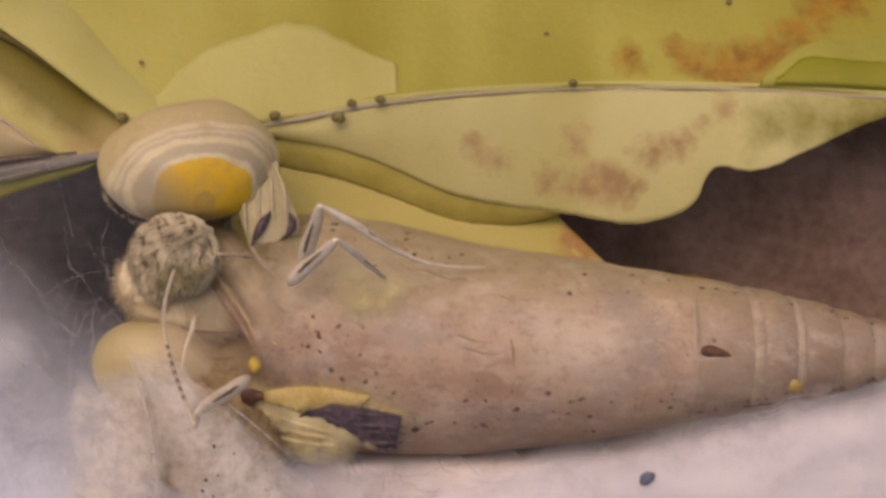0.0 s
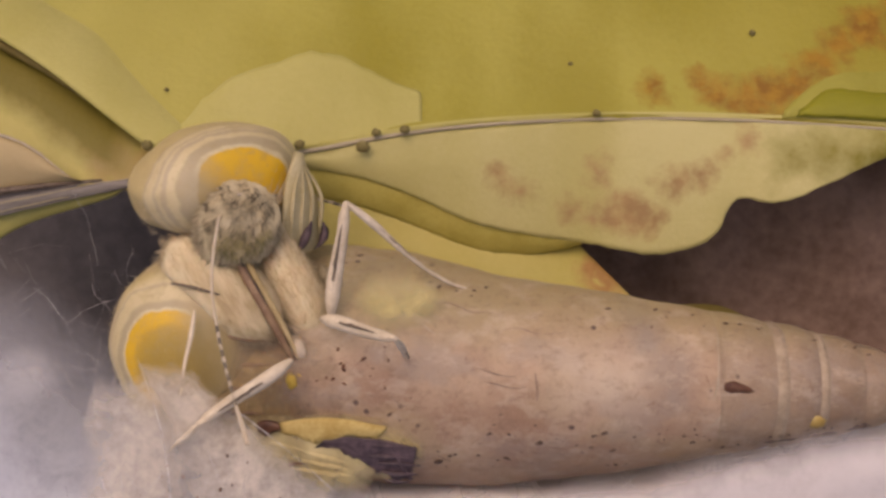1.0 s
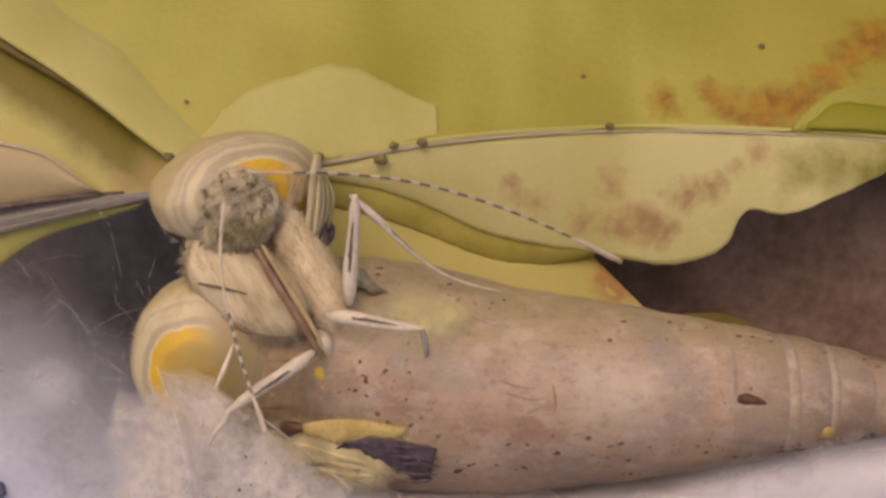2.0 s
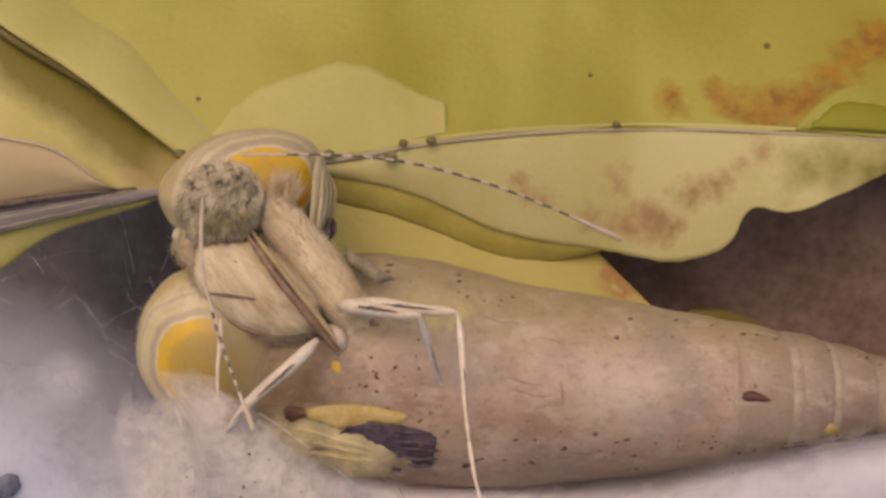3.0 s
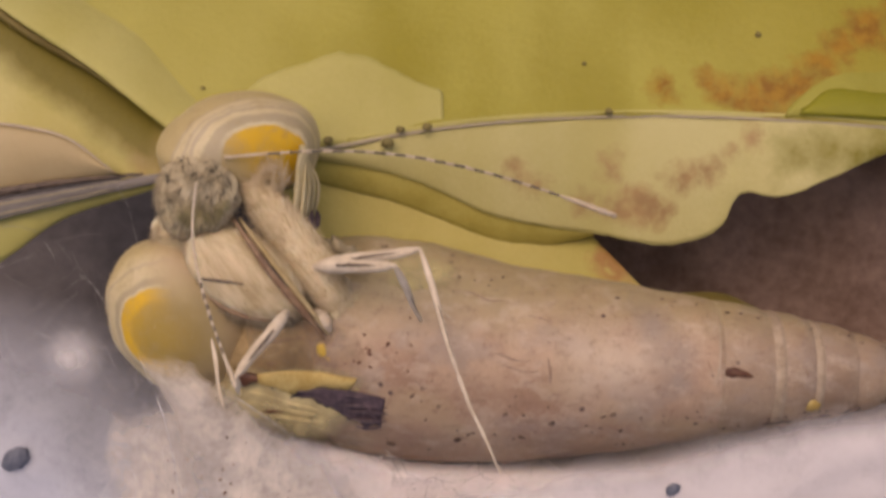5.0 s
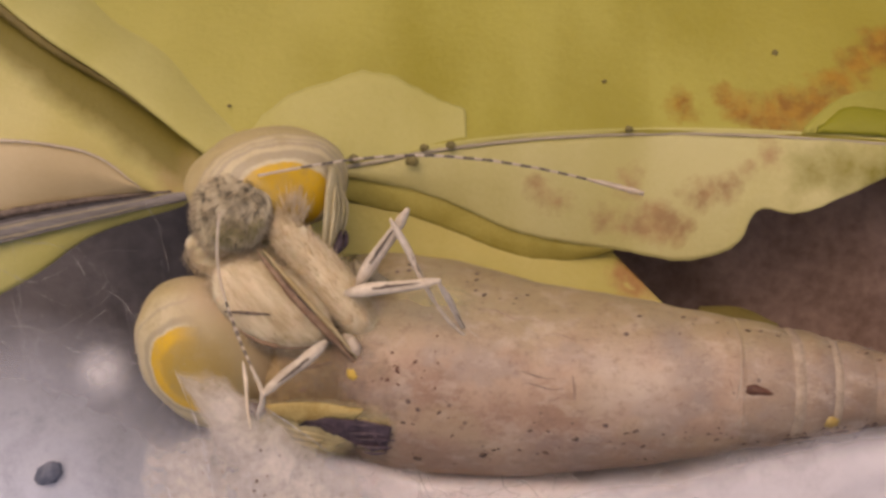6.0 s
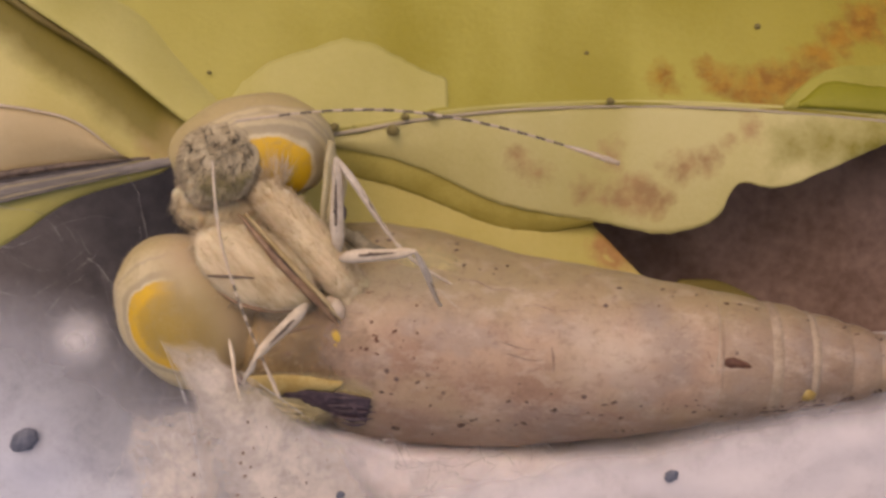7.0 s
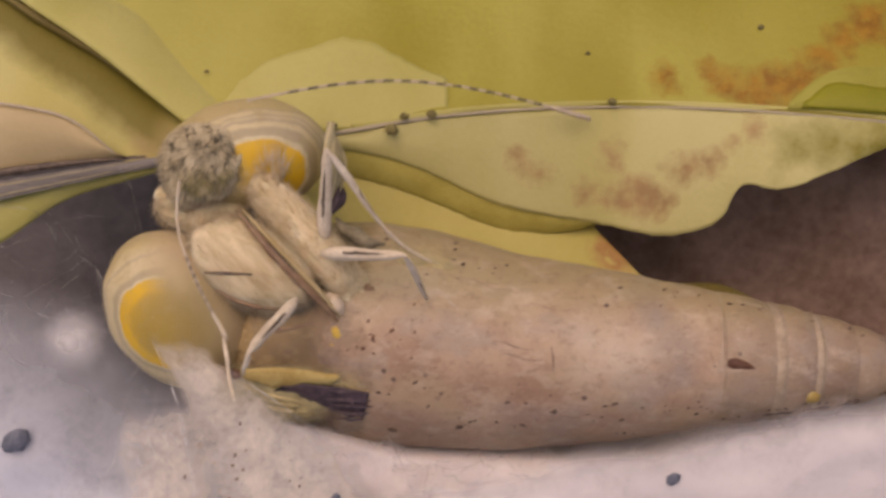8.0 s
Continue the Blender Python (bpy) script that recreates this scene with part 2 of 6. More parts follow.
def eye_material(name, inner, edge, tan, bright, ringed=True):
    """Bands round the eye's own axis: ochre middle, bright yellow edge, cream and grey rings outside."""
    m, nt, bsdf, out = nodes_of(name)
    co = coords(nt)
    nrm = nt.nodes.new("ShaderNodeVectorMath")
    nrm.operation = "NORMALIZE"
    nt.links.new(co, nrm.inputs[0])
    sep = nt.nodes.new("ShaderNodeSeparateXYZ")
    nt.links.new(nrm.outputs[0], sep.inputs[0])
    angle = math_node(nt, "DIVIDE", math_node(nt, "ARCCOSINE", sep.outputs["Z"]), math.pi / 2)
    wob = math_node(nt, "MULTIPLY", math_node(nt, "SUBTRACT", noise_of(nt, co, 0.7, 4.0), 0.5), 0.2)
    angle = math_node(nt, "ADD", angle, wob)
    gold, ochre = (0.60, 0.36, 0.012), (0.42, 0.27, 0.03)
    dusk = (0.36, 0.30, 0.19)
    white, cream, mauve, sand = (0.54, 0.465, 0.30), (0.50, 0.42, 0.25), (0.385, 0.32, 0.215), (0.42, 0.335, 0.165)
    bands = [(edge + 0.02, white)]
    left = 0.97 - edge
    rings = ((0.06, white), (0.1, dusk), (0.2, dusk), (0.28, cream), (0.48, cream), (0.53, mauve), (0.58, cream), (0.8, sand), (0.97, sand)) if not ringed else ((0.08, white), (0.13, dusk), (0.28, dusk), (0.33, cream), (0.42, cream), (0.46, mauve), (0.51, mauve), (0.55, cream), (0.61, mauve), (0.66, cream), (0.74, cream), (0.78, mauve), (0.83, sand), (0.97, sand))
    for share, tone in rings:
        bands.append((edge + left * share, tone))
    col = ramp(nt, angle, [(0.0, tan), (inner * 0.5, tan), (inner * 0.85, ochre), (inner, gold), (edge, gold)] + bands, "LINEAR")
    speck = noise_of(nt, co, 8.0, 3.0)
    bands[0] = (edge + 0.02, dusk)
    bands[1] = (edge + left * 0.08, dusk)
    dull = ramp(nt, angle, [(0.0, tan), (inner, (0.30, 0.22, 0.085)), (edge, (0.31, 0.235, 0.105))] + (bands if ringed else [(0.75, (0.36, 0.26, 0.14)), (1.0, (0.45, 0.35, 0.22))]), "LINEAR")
    # Lit side painted in: full gold towards bright, the dull copy away from it.
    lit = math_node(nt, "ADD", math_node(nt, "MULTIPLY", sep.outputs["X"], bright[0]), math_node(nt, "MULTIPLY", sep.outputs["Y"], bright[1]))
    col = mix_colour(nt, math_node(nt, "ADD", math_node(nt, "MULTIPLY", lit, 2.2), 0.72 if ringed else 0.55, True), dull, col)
    streak = noise_of(nt, co, 2.2, 4.0, 0.6)
    col = mix_colour(nt, ramp(nt, streak, [(0.45, 0.0), (0.7, 0.28)]), col, (0.36, 0.28, 0.14))
    col = mix_colour(nt, ramp(nt, noise_of(nt, co, 0.9, 5.0, 0.65, distort=0.8), [(0.55, 0.0), (0.7, 0.3)]), col, (0.26, 0.19, 0.09))
    col = mix_colour(nt, ramp(nt, speck, [(0.5, 0.0), (0.75, 0.35)]), col, (0.3, 0.24, 0.12))
    nt.links.new(col, bsdf.inputs["Base Color"])
    bsdf.inputs["Roughness"].default_value = 0.45
    bsdf.inputs["Subsurface Weight"].default_value = 0.15
    bsdf.inputs["Subsurface Radius"].default_value = (0.0005, 0.0004, 0.0002)
    bsdf.inputs["Subsurface Scale"].default_value = 1.0
    bump_of(nt, bsdf, noise_of(nt, co, 14.0, 2.0), 0.02, 0.5)
    return m


def speckled(name, dark, light, freckle, per_mm, sparse, thin=None):
    """The pupal shell: tan, cloudy, with dark freckles, a little see-through and waxy."""
    m, nt, bsdf, out = nodes_of(name)
    co = coords(nt)
    cloud = noise_of(nt, co, 0.45, 4.0, 0.55)
    grain = noise_of(nt, co, 9.0, 4.0, 0.65)
    streak = noise_of(nt, co, 1.4, 3.0, 0.6, stretch=(0.4, 1.0, 1.0))
    f = math_node(nt, "ADD", math_node(nt, "MULTIPLY", cloud, 0.65), math_node(nt, "ADD", math_node(nt, "MULTIPLY", grain, 0.2), math_node(nt, "MULTIPLY", streak, 0.15)))
    col = mix_colour(nt, ramp(nt, f, [(0.36, 0.0), (0.62, 1.0)]), dark, light)
    straw = noise_of(nt, co, 0.3, 3.0, 0.5, distort=0.5)
    col = mix_colour(nt, ramp(nt, straw, [(0.48, 0.0), (0.62, 0.65)]), col, (0.385, 0.275, 0.165))
    grey = noise_of(nt, co, 0.38, 4.0, 0.6, stretch=(1.0, 1.3, 0.7))
    col = mix_colour(nt, ramp(nt, grey, [(0.5, 0.0), (0.64, 0.6)]), col, (0.29, 0.225, 0.185))
    patch = noise_of(nt, co, 1.7, 5.0, 0.7, distort=0.3)
    col = mix_colour(nt, ramp(nt, patch, [(0.55, 0.0), (0.68, 0.4)]), col, (0.24, 0.15, 0.095))
    col = mix_colour(nt, math_node(nt, "MULTIPLY", near(nt, co, [(-2.5, -5.6, 0.4), (-0.6, -5.9, 0.4), (1.4, -5.8, 0.4), (3.4, -5.5, 0.35), (5.4, -5.0, 0.3)], 0.75), 0.5), col, (0.27, 0.165, 0.095))
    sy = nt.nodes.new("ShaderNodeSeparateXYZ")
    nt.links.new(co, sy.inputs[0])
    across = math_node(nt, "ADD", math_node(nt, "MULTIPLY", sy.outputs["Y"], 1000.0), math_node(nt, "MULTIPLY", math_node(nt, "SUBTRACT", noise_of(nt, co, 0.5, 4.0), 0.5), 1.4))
    # Leaf glow through the shell is put into the colour, olive towards +y.
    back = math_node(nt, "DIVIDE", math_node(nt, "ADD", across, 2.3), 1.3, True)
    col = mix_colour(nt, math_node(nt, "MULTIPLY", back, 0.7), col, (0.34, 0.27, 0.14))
    col = mix_colour(nt, math_node(nt, "MULTIPLY", near(nt, co, [(2.9, -2.6, 0.5), (2.9, -3.3, 0.5), (3.6, -2.9, 0.8), (4.2, -2.8, 0.6)], 0.55), 0.8), col, (0.48, 0.37, 0.28))
    col = mix_colour(nt, math_node(nt, "MULTIPLY", near(nt, co, [(5.2, -2.6, 0.6), (5.3, -3.2, 0.4), (4.7, -1.9, 0.4)], 0.3), 0.7), col, (0.27, 0.21, 0.17))
    crack = ramp(nt, noise_of(nt, co, 0.9, 3.0, 0.5, stretch=(0.14, 1.6, 1.0), distort=0.3), [(0.485, 0.0), (0.5, 0.1), (0.515, 0.0)])
    col = mix_colour(nt, crack, col, (0.22, 0.14, 0.10))
    flake = noise_of(nt, co, 1.5, 5.0, 0.72, stretch=(0.7, 1.2, 1.0), distort=0.2)
    col = mix_colour(nt, ramp(nt, flake, [(0.5, 0.0), (0.64, 0.42)]), col, (0.50, 0.39, 0.295))
    mottle = noise_of(nt, co, 3.2, 5.0, 0.75, stretch=(0.75, 1.1, 1.0), distort=0.3)
    col = mix_colour(nt, ramp(nt, mottle, [(0.5, 0.0), (0.66, 0.4)]), col, (0.19, 0.115, 0.075))
    rust = noise_of(nt, co, 2.6, 5.0, 0.7, distort=0.6)
    col = mix_colour(nt, ramp(nt, rust, [(0.6, 0.0), (0.7, 0.5)]), col, (0.20, 0.11, 0.065))
    vor = add(nt, "ShaderNodeTexVoronoi", Scale=per_mm * 1000)
    nt.links.new(co, vor.inputs["Vector"])
    dot = ramp(nt, vor.outputs["Distance"], [(0.1, 1.0), (0.17, 0.0)])
    some = ramp(nt, noise_of(nt, co, 0.6, 3.0), [(sparse, 0.0), (sparse + 0.05, 1.0)])
    col = mix_colour(nt, math_node(nt, "MULTIPLY", dot, some), col, freckle)
    nt.links.new(col, bsdf.inputs["Base Color"])
    bsdf.inputs["Roughness"].default_value = 0.42
    bsdf.inputs["Subsurface Weight"].default_value = 0.25
    bsdf.inputs["Subsurface Radius"].default_value = (0.0012, 0.0008, 0.0005)
    bsdf.inputs["Subsurface Scale"].default_value = 1.0
    bump_of(nt, bsdf, math_node(nt, "ADD", math_node(nt, "ADD", grain, streak), patch), 0.045, 0.6)
    if thin:  # the torn end thins out to a clear skin between the two x, in mm
        sep = nt.nodes.new("ShaderNodeSeparateXYZ")
        nt.links.new(co, sep.inputs[0])
        x = math_node(nt, "ADD", math_node(nt, "MULTIPLY", sep.outputs["X"], 1000.0), math_node(nt, "MULTIPLY", math_node(nt, "SUBTRACT", noise_of(nt, co, 0.8, 5.0, 0.65), 0.5), 3.0))
        body = math_node(nt, "DIVIDE", math_node(nt, "SUBTRACT", x, thin[0]), thin[1] - thin[0], True)
        tp = nt.nodes.new("ShaderNodeBsdfTransparent")
        mx = nt.nodes.new("ShaderNodeMixShader")
        nt.links.new(math_node(nt, "ADD", math_node(nt, "MULTIPLY", body, 0.85), 0.12), mx.inputs[0])
        nt.links.new(tp.outputs[0], mx.inputs[1])
        nt.links.new(bsdf.outputs[0], mx.inputs[2])
        nt.links.new(mx.outputs[0], out.inputs["Surface"])
    return m


UPPER_STAINS = [(5.6, 5.0, 0.32), (5.9, 4.7, 0.2), (7.0, 5.15, 0.35), (7.3, 4.8, 0.4), (7.9, 4.5, 0.45), (8.6, 4.4, 0.55), (9.2, 4.8, 0.55), (8.3, 4.75, 0.4), (8.9, 5.0, 0.45), (9.6, 4.75, 0.45), (9.8, 5.2, 0.45), (10.5, 5.7, 0.45), (11.2, 6.3, 0.45), (12.0, 6.9, 0.65), (13.2, 7.5, 0.65)]
LOBE_STAINS = [(1.3, 2.2, 0.3), (1.8, 1.9, 0.25), (4.0, 2.6, 0.25), (4.1, 2.25, 0.2), (3.2, 1.5, 0.3), (3.8, 1.2, 0.3), (4.4, 1.25, 0.4), (5.0, 1.35, 0.5), (5.6, 1.2, 0.35), (6.2, 2.2, 0.4), (6.9, 2.35, 0.3), (7.5, 2.9, 0.15), (8.2, 3.5, 0.3)]
M_BLADE = leaf_material("blade", (0.305, 0.265, 0.025), (0.415, 0.375, 0.07), UPPER_STAINS, (0.36, 0.195, 0.015), (0.25, 0.12, 0.009), cut=0.30, sweep=True)
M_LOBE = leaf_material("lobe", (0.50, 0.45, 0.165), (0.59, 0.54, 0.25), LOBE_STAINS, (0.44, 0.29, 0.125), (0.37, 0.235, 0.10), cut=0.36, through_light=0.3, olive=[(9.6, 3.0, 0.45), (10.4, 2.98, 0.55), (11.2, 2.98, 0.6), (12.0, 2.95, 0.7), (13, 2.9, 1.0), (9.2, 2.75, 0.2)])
M_PALE = leaf_material("pale_leaf", (0.44, 0.40, 0.115), (0.525, 0.485, 0.175))
M_UNDER = leaf_material("under_leaf", (0.48, 0.41, 0.10), (0.58, 0.505, 0.17), [(4.3, -0.4, 0.7)], (0.45, 0.25, 0.08), (0.38, 0.2, 0.06), cut=0.35)
M_GREEN = leaf_material("green_fold", (0.21, 0.205, 0.01), (0.28, 0.27, 0.02))
M_OLIVE = leaf_material("olive_tip", (0.15, 0.11, 0.025), (0.22, 0.17, 0.05))
M_LIME = leaf_material("lime_lobe", (0.29, 0.27, 0.035), (0.37, 0.345, 0.065))
M_CREASE = leaf_material("crease_blade", (0.48, 0.42, 0.13), (0.57, 0.51, 0.21), [(-9.3, 2.5, 0.7), (-8.5, 2.4, 0.6)], (0.54, 0.40, 0.18), (0.52, 0.38, 0.15), cut=0.3, fold=(-3.05, -0.694, 1.75, -8.0))
M_DRIED = leaf_material("dried_lobe", (0.48, 0.375, 0.20), (0.57, 0.46, 0.27))
M_STEM = plain("stem_fibre", (0.14, 0.125, 0.115), (0.25, 0.225, 0.205), 1.6, 0.85, 0.05, stretch=(0.2, 1.5, 1.5))
M_RIB = plain("midrib", (0.29, 0.25, 0.17), (0.38, 0.33, 0.235), 1.2, 0.85, 0.04, stretch=(0.2, 1.5, 1.5))
M_DEAD = plain("dead_leaf", (0.11, 0.066, 0.048), (0.265, 0.182, 0.148), 0.22, 0.75, 0.15, fine=2.5)
# Kept darker than the dead leaf: the enclosed side's shade is in this colour.
M_GROUND = plain("litter", (0.058, 0.053, 0.056), (0.13, 0.117, 0.12), 0.12, 0.85, 0.4, fine=1.5)
M_SILK = plain("silk_wadding", (0.51, 0.475, 0.475), (0.66, 0.62, 0.62), 0.5, 0.9, 0.12, fine=7.0, sheen=0.3, sss=0.3)
M_FIBRE = plain("silk_fibre", (0.62, 0.60, 0.60), (0.8, 0.78, 0.77), 2.0, 0.5, 0.0, clear=0.8)


def veil_material(name, tone, tone2, places, soft, share, slant=None, torn=0.0, film=False):
    """Loose silk: thick near the places, thinning out to nothing, woolly."""
    m, nt, bsdf, out = nodes_of(name)
    co = coords(nt)
    wool = math_node(nt, "ADD", math_node(nt, "MULTIPLY", noise_of(nt, co, 0.55, 5.0, 0.6, distort=0.6), 0.7), math_node(nt, "MULTIPLY", noise_of(nt, co, 5.0, 4.0, 0.7), 0.3))
    if slant:  # thick below the line y = slant[0] + slant[1] * x, in mm
        sep = nt.nodes.new("ShaderNodeSeparateXYZ")
        nt.links.new(co, sep.inputs[0])
        line = math_node(nt, "ADD", math_node(nt, "MULTIPLY", sep.outputs["X"], 1000.0 * slant[1]), slant[0])
        gap = math_node(nt, "SUBTRACT", line, math_node(nt, "MULTIPLY", sep.outputs["Y"], 1000.0))
        gap = math_node(nt, "ADD", gap, math_node(nt, "MULTIPLY", math_node(nt, "SUBTRACT", noise_of(nt, co, 0.35, 4.0, 0.55), 0.5), 1.6))
        mask = math_node(nt, "DIVIDE", math_node(nt, "ADD", gap, soft), 2 * soft, True)
        mask = ramp(nt, mask, [(0.0, 0.0), (1.0, 1.0)])
    elif film:  # torn along the sheet's own edges
        att = nt.nodes.new("ShaderNodeAttribute")
        att.attribute_name = "cover"
        tear = math_node(nt, "MULTIPLY", math_node(nt, "SUBTRACT", noise_of(nt, co, 1.1, 5.0, 0.6), 0.5), 0.9)
        mask = ramp(nt, math_node(nt, "ADD", att.outputs["Fac"], tear), [(0.0, 0.0), (0.45, 0.65), (1.0, 1.0)])
    else:
        at = co
        if torn:
            warp = add(nt, "ShaderNodeTexNoise", Scale=900.0, Detail=5.0, Roughness=0.65)
            nt.links.new(co, warp.inputs["Vector"])
            vm = nt.nodes.new("ShaderNodeVectorMath")
            vm.operation = "MULTIPLY_ADD"
            nt.links.new(warp.outputs["Color"], vm.inputs[0])
            vm.inputs[1].default_value = (torn * 0.002, torn * 0.002, 0.0)
            vm.inputs[2].default_value = (-torn * 0.001, -torn * 0.001, 0.0)
            va = nt.nodes.new("ShaderNodeVectorMath")
            nt.links.new(vm.outputs[0], va.inputs[0])
            nt.links.new(co, va.inputs[1])
            at = va.outputs[0]
        mask = near(nt, at, places, soft)
    cover = math_node(nt, "MULTIPLY", mask, ramp(nt, wool, [(0.3, 0.45), (0.62, 1.0)] if film else [(0.2, 0.75), (0.55, 1.0)]))
    nt.links.new(mix_colour(nt, wool, tone, tone2), bsdf.inputs["Base Color"])
    bsdf.inputs["Roughness"].default_value = 0.95
    bsdf.inputs["Specular IOR Level"].default_value = 0.1
    tp = nt.nodes.new("ShaderNodeBsdfTransparent")
    mx = nt.nodes.new("ShaderNodeMixShader")
    nt.links.new(math_node(nt, "MULTIPLY", cover, share), mx.inputs[0])
    nt.links.new(tp.outputs[0], mx.inputs[1])
    nt.links.new(bsdf.outputs[0], mx.inputs[2])
    nt.links.new(mx.outputs[0], out.inputs["Surface"])
    return m


SILK = ((0.48, 0.44, 0.44), (0.66, 0.62, 0.625))
# Silk whose thinning over dark ground also carries haze and falling-off light.
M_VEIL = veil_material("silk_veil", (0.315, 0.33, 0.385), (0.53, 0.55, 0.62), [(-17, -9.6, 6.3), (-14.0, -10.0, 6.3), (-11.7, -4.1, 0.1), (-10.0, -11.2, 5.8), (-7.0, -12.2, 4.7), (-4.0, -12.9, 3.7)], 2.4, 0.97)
M_PUFF = veil_material("silk_puff", (0.7, 0.68, 0.69), (0.86, 0.84, 0.85), [(-11.2, -3.2, 0.3)], 0.65, 0.6)
M_TIP_PUFF = veil_material("tip_puff", (0.62, 0.59, 0.6), (0.8, 0.77, 0.78), [(12.5, -2.4, 0.55), (12.0, -3.3, 0.3)], 0.5, 0.75, torn=0.5)
M_EDGE_VEIL = veil_material("edge_veil", *SILK, (), 0.65, 0.92, (-6.55, 0.225))
M_FLAP = veil_material("shell_flap", (0.51, 0.44, 0.375), (0.69, 0.62, 0.545), (), 0.0, 0.92, film=True)
M_BULGE = veil_material("wing_bulge", (0.50, 0.41, 0.16), (0.62, 0.54, 0.29), [(-0.3, 0.0, 0.4), (0.3, 0.1, 0.35)], 0.45, 0.75, torn=0.8)
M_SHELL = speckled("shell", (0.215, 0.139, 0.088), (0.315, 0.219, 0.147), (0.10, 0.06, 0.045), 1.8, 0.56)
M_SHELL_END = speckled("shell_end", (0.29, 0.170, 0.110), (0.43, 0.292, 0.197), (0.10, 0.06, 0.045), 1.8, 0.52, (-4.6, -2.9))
M_RING = plain("shell_ring", (0.42, 0.335, 0.24), (0.54, 0.45, 0.35), 2.0, 0.5, 0.03, sss=0.2)
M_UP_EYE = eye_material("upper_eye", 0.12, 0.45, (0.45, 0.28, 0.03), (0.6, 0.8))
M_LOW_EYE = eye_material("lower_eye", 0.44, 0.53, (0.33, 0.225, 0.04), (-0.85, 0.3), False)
M_CREAM = plain("cream_scales", (0.45, 0.355, 0.20), (0.62, 0.52, 0.34), 1.2, 0.7, 0.04, fine=9.0, sheen=0.2, sss=0.6)
M_PALP = plain("palp_scales", (0.36, 0.27, 0.145), (0.66, 0.56, 0.38), 1.1, 0.7, 0.06, fine=7.0, sheen=0.2, sss=0.5, stretch=(0.22, 1.3, 1.0), slant=-50)
M_CHIN = plain("olive_fur", (0.27, 0.23, 0.10), (0.40, 0.345, 0.18), 1.5, 0.8, 0.05)
M_FIN = plain("collar_skin", (0.47, 0.40, 0.22), (0.60, 0.53, 0.34), 1.5, 0.6, 0.03, glow_through=0.25)
M_CLUMP = plain("dark_clump", (0.105, 0.088, 0.062), (0.20, 0.165, 0.115), 5.0, 0.9, 0.0)
M_DUSK = plain("dusky_fur", (0.15, 0.125, 0.08), (0.30, 0.25, 0.165), 3.0, 0.8, 0.0)
M_SAND = plain("sand_scales", (0.30, 0.22, 0.10), (0.46, 0.36, 0.20), 1.5, 0.7, 0.04)


def face_material():
    """Matted fur: grey cream with olive below and blackish clumps."""
    m, nt, bsdf, out = nodes_of("face_fur")
    co = coords(nt)
    warp = add(nt, "ShaderNodeTexNoise", Scale=1500.0, Detail=4.0)
    nt.links.new(co, warp.inputs["Vector"])
    vm = nt.nodes.new("ShaderNodeVectorMath")
    vm.operation = "MULTIPLY_ADD"
    nt.links.new(warp.outputs["Color"], vm.inputs[0])
    vm.inputs[1].default_value = (0.0012, 0.0012, 0.0)
    vm.inputs[2].default_value = (-0.0006, -0.0006, 0.0)
    va = nt.nodes.new("ShaderNodeVectorMath")
    nt.links.new(vm.outputs[0], va.inputs[0])
    nt.links.new(co, va.inputs[1])
    at = va.outputs[0]
    col = mix_colour(nt, ramp(nt, noise_of(nt, co, 2.2, 4.0), [(0.35, 0.0), (0.65, 1.0)]), (0.30, 0.255, 0.17), (0.47, 0.405, 0.285))
    col = mix_colour(nt, math_node(nt, "MULTIPLY", near(nt, at, [(0.15, -0.55, 0.3), (-0.25, -0.6, 0.25)], 0.25), 0.8), col, (0.25, 0.20, 0.06))
    col = mix_colour(nt, math_node(nt, "MULTIPLY", near(nt, at, [(0.05, 0.45, 0.16), (0.4, 0.4, 0.18), (-0.45, 0.15, 0.16), (0.55, 0.0, 0.12), (0.3, -0.25, 0.1), (-0.1, 0.05, 0.14), (-0.7, 0.4, 0.1)], 0.2), 0.5), col, (0.10, 0.085, 0.06))
    col = mix_colour(nt, near(nt, at, [(0.25, 0.12, 0.55), (0.25, -0.25, 0.5)], 0.5), (0.44, 0.37, 0.24), col)
    nt.links.new(col, bsdf.inputs["Base Color"])
    bsdf.inputs["Roughness"].default_value = 0.85
    bsdf.inputs["Specular IOR Level"].default_value = 0.2
    bump_of(nt, bsdf, noise_of(nt, co, 5.0, 4.0, 0.65, stretch=(1.0, 0.5, 1.0)), 0.05, 0.6)
    return m


M_FACE = face_material()
M_PALE_TUFT = plain("pale_tuft", (0.40, 0.31, 0.19), (0.58, 0.48, 0.33), 3.0, 0.8, 0.0)
M_BROWN = plain("proboscis", (0.16, 0.09, 0.055), (0.30, 0.20, 0.12), 2.0, 0.45, 0.02)
M_SEG = plain("segment_ridge", (0.34, 0.265, 0.185), (0.45, 0.365, 0.265), 2.0, 0.5, 0.03, sss=0.2)
M_RINGED = plain("segment_ring", (0.24, 0.175, 0.12), (0.40, 0.31, 0.225), 2.2, 0.5, 0.04, sss=0.2)
M_FAINT = plain("faint_brown", (0.20, 0.13, 0.09), (0.31, 0.22, 0.16), 2.0, 0.5, 0.02)
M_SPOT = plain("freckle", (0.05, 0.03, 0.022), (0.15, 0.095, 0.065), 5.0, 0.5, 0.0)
M_THORN = plain("thorn", (0.05, 0.018, 0.012), (0.15, 0.065, 0.035), 2.0, 0.4, 0.02)
M_BODY = plain("body_scales", (0.17, 0.115, 0.05), (0.38, 0.27, 0.135), 0.9, 0.7, 0.06, fine=8.0)
M_LEG = plain("leg_scales", (0.47, 0.385, 0.28), (0.68, 0.59, 0.47), 2.5, 0.5, 0.02)
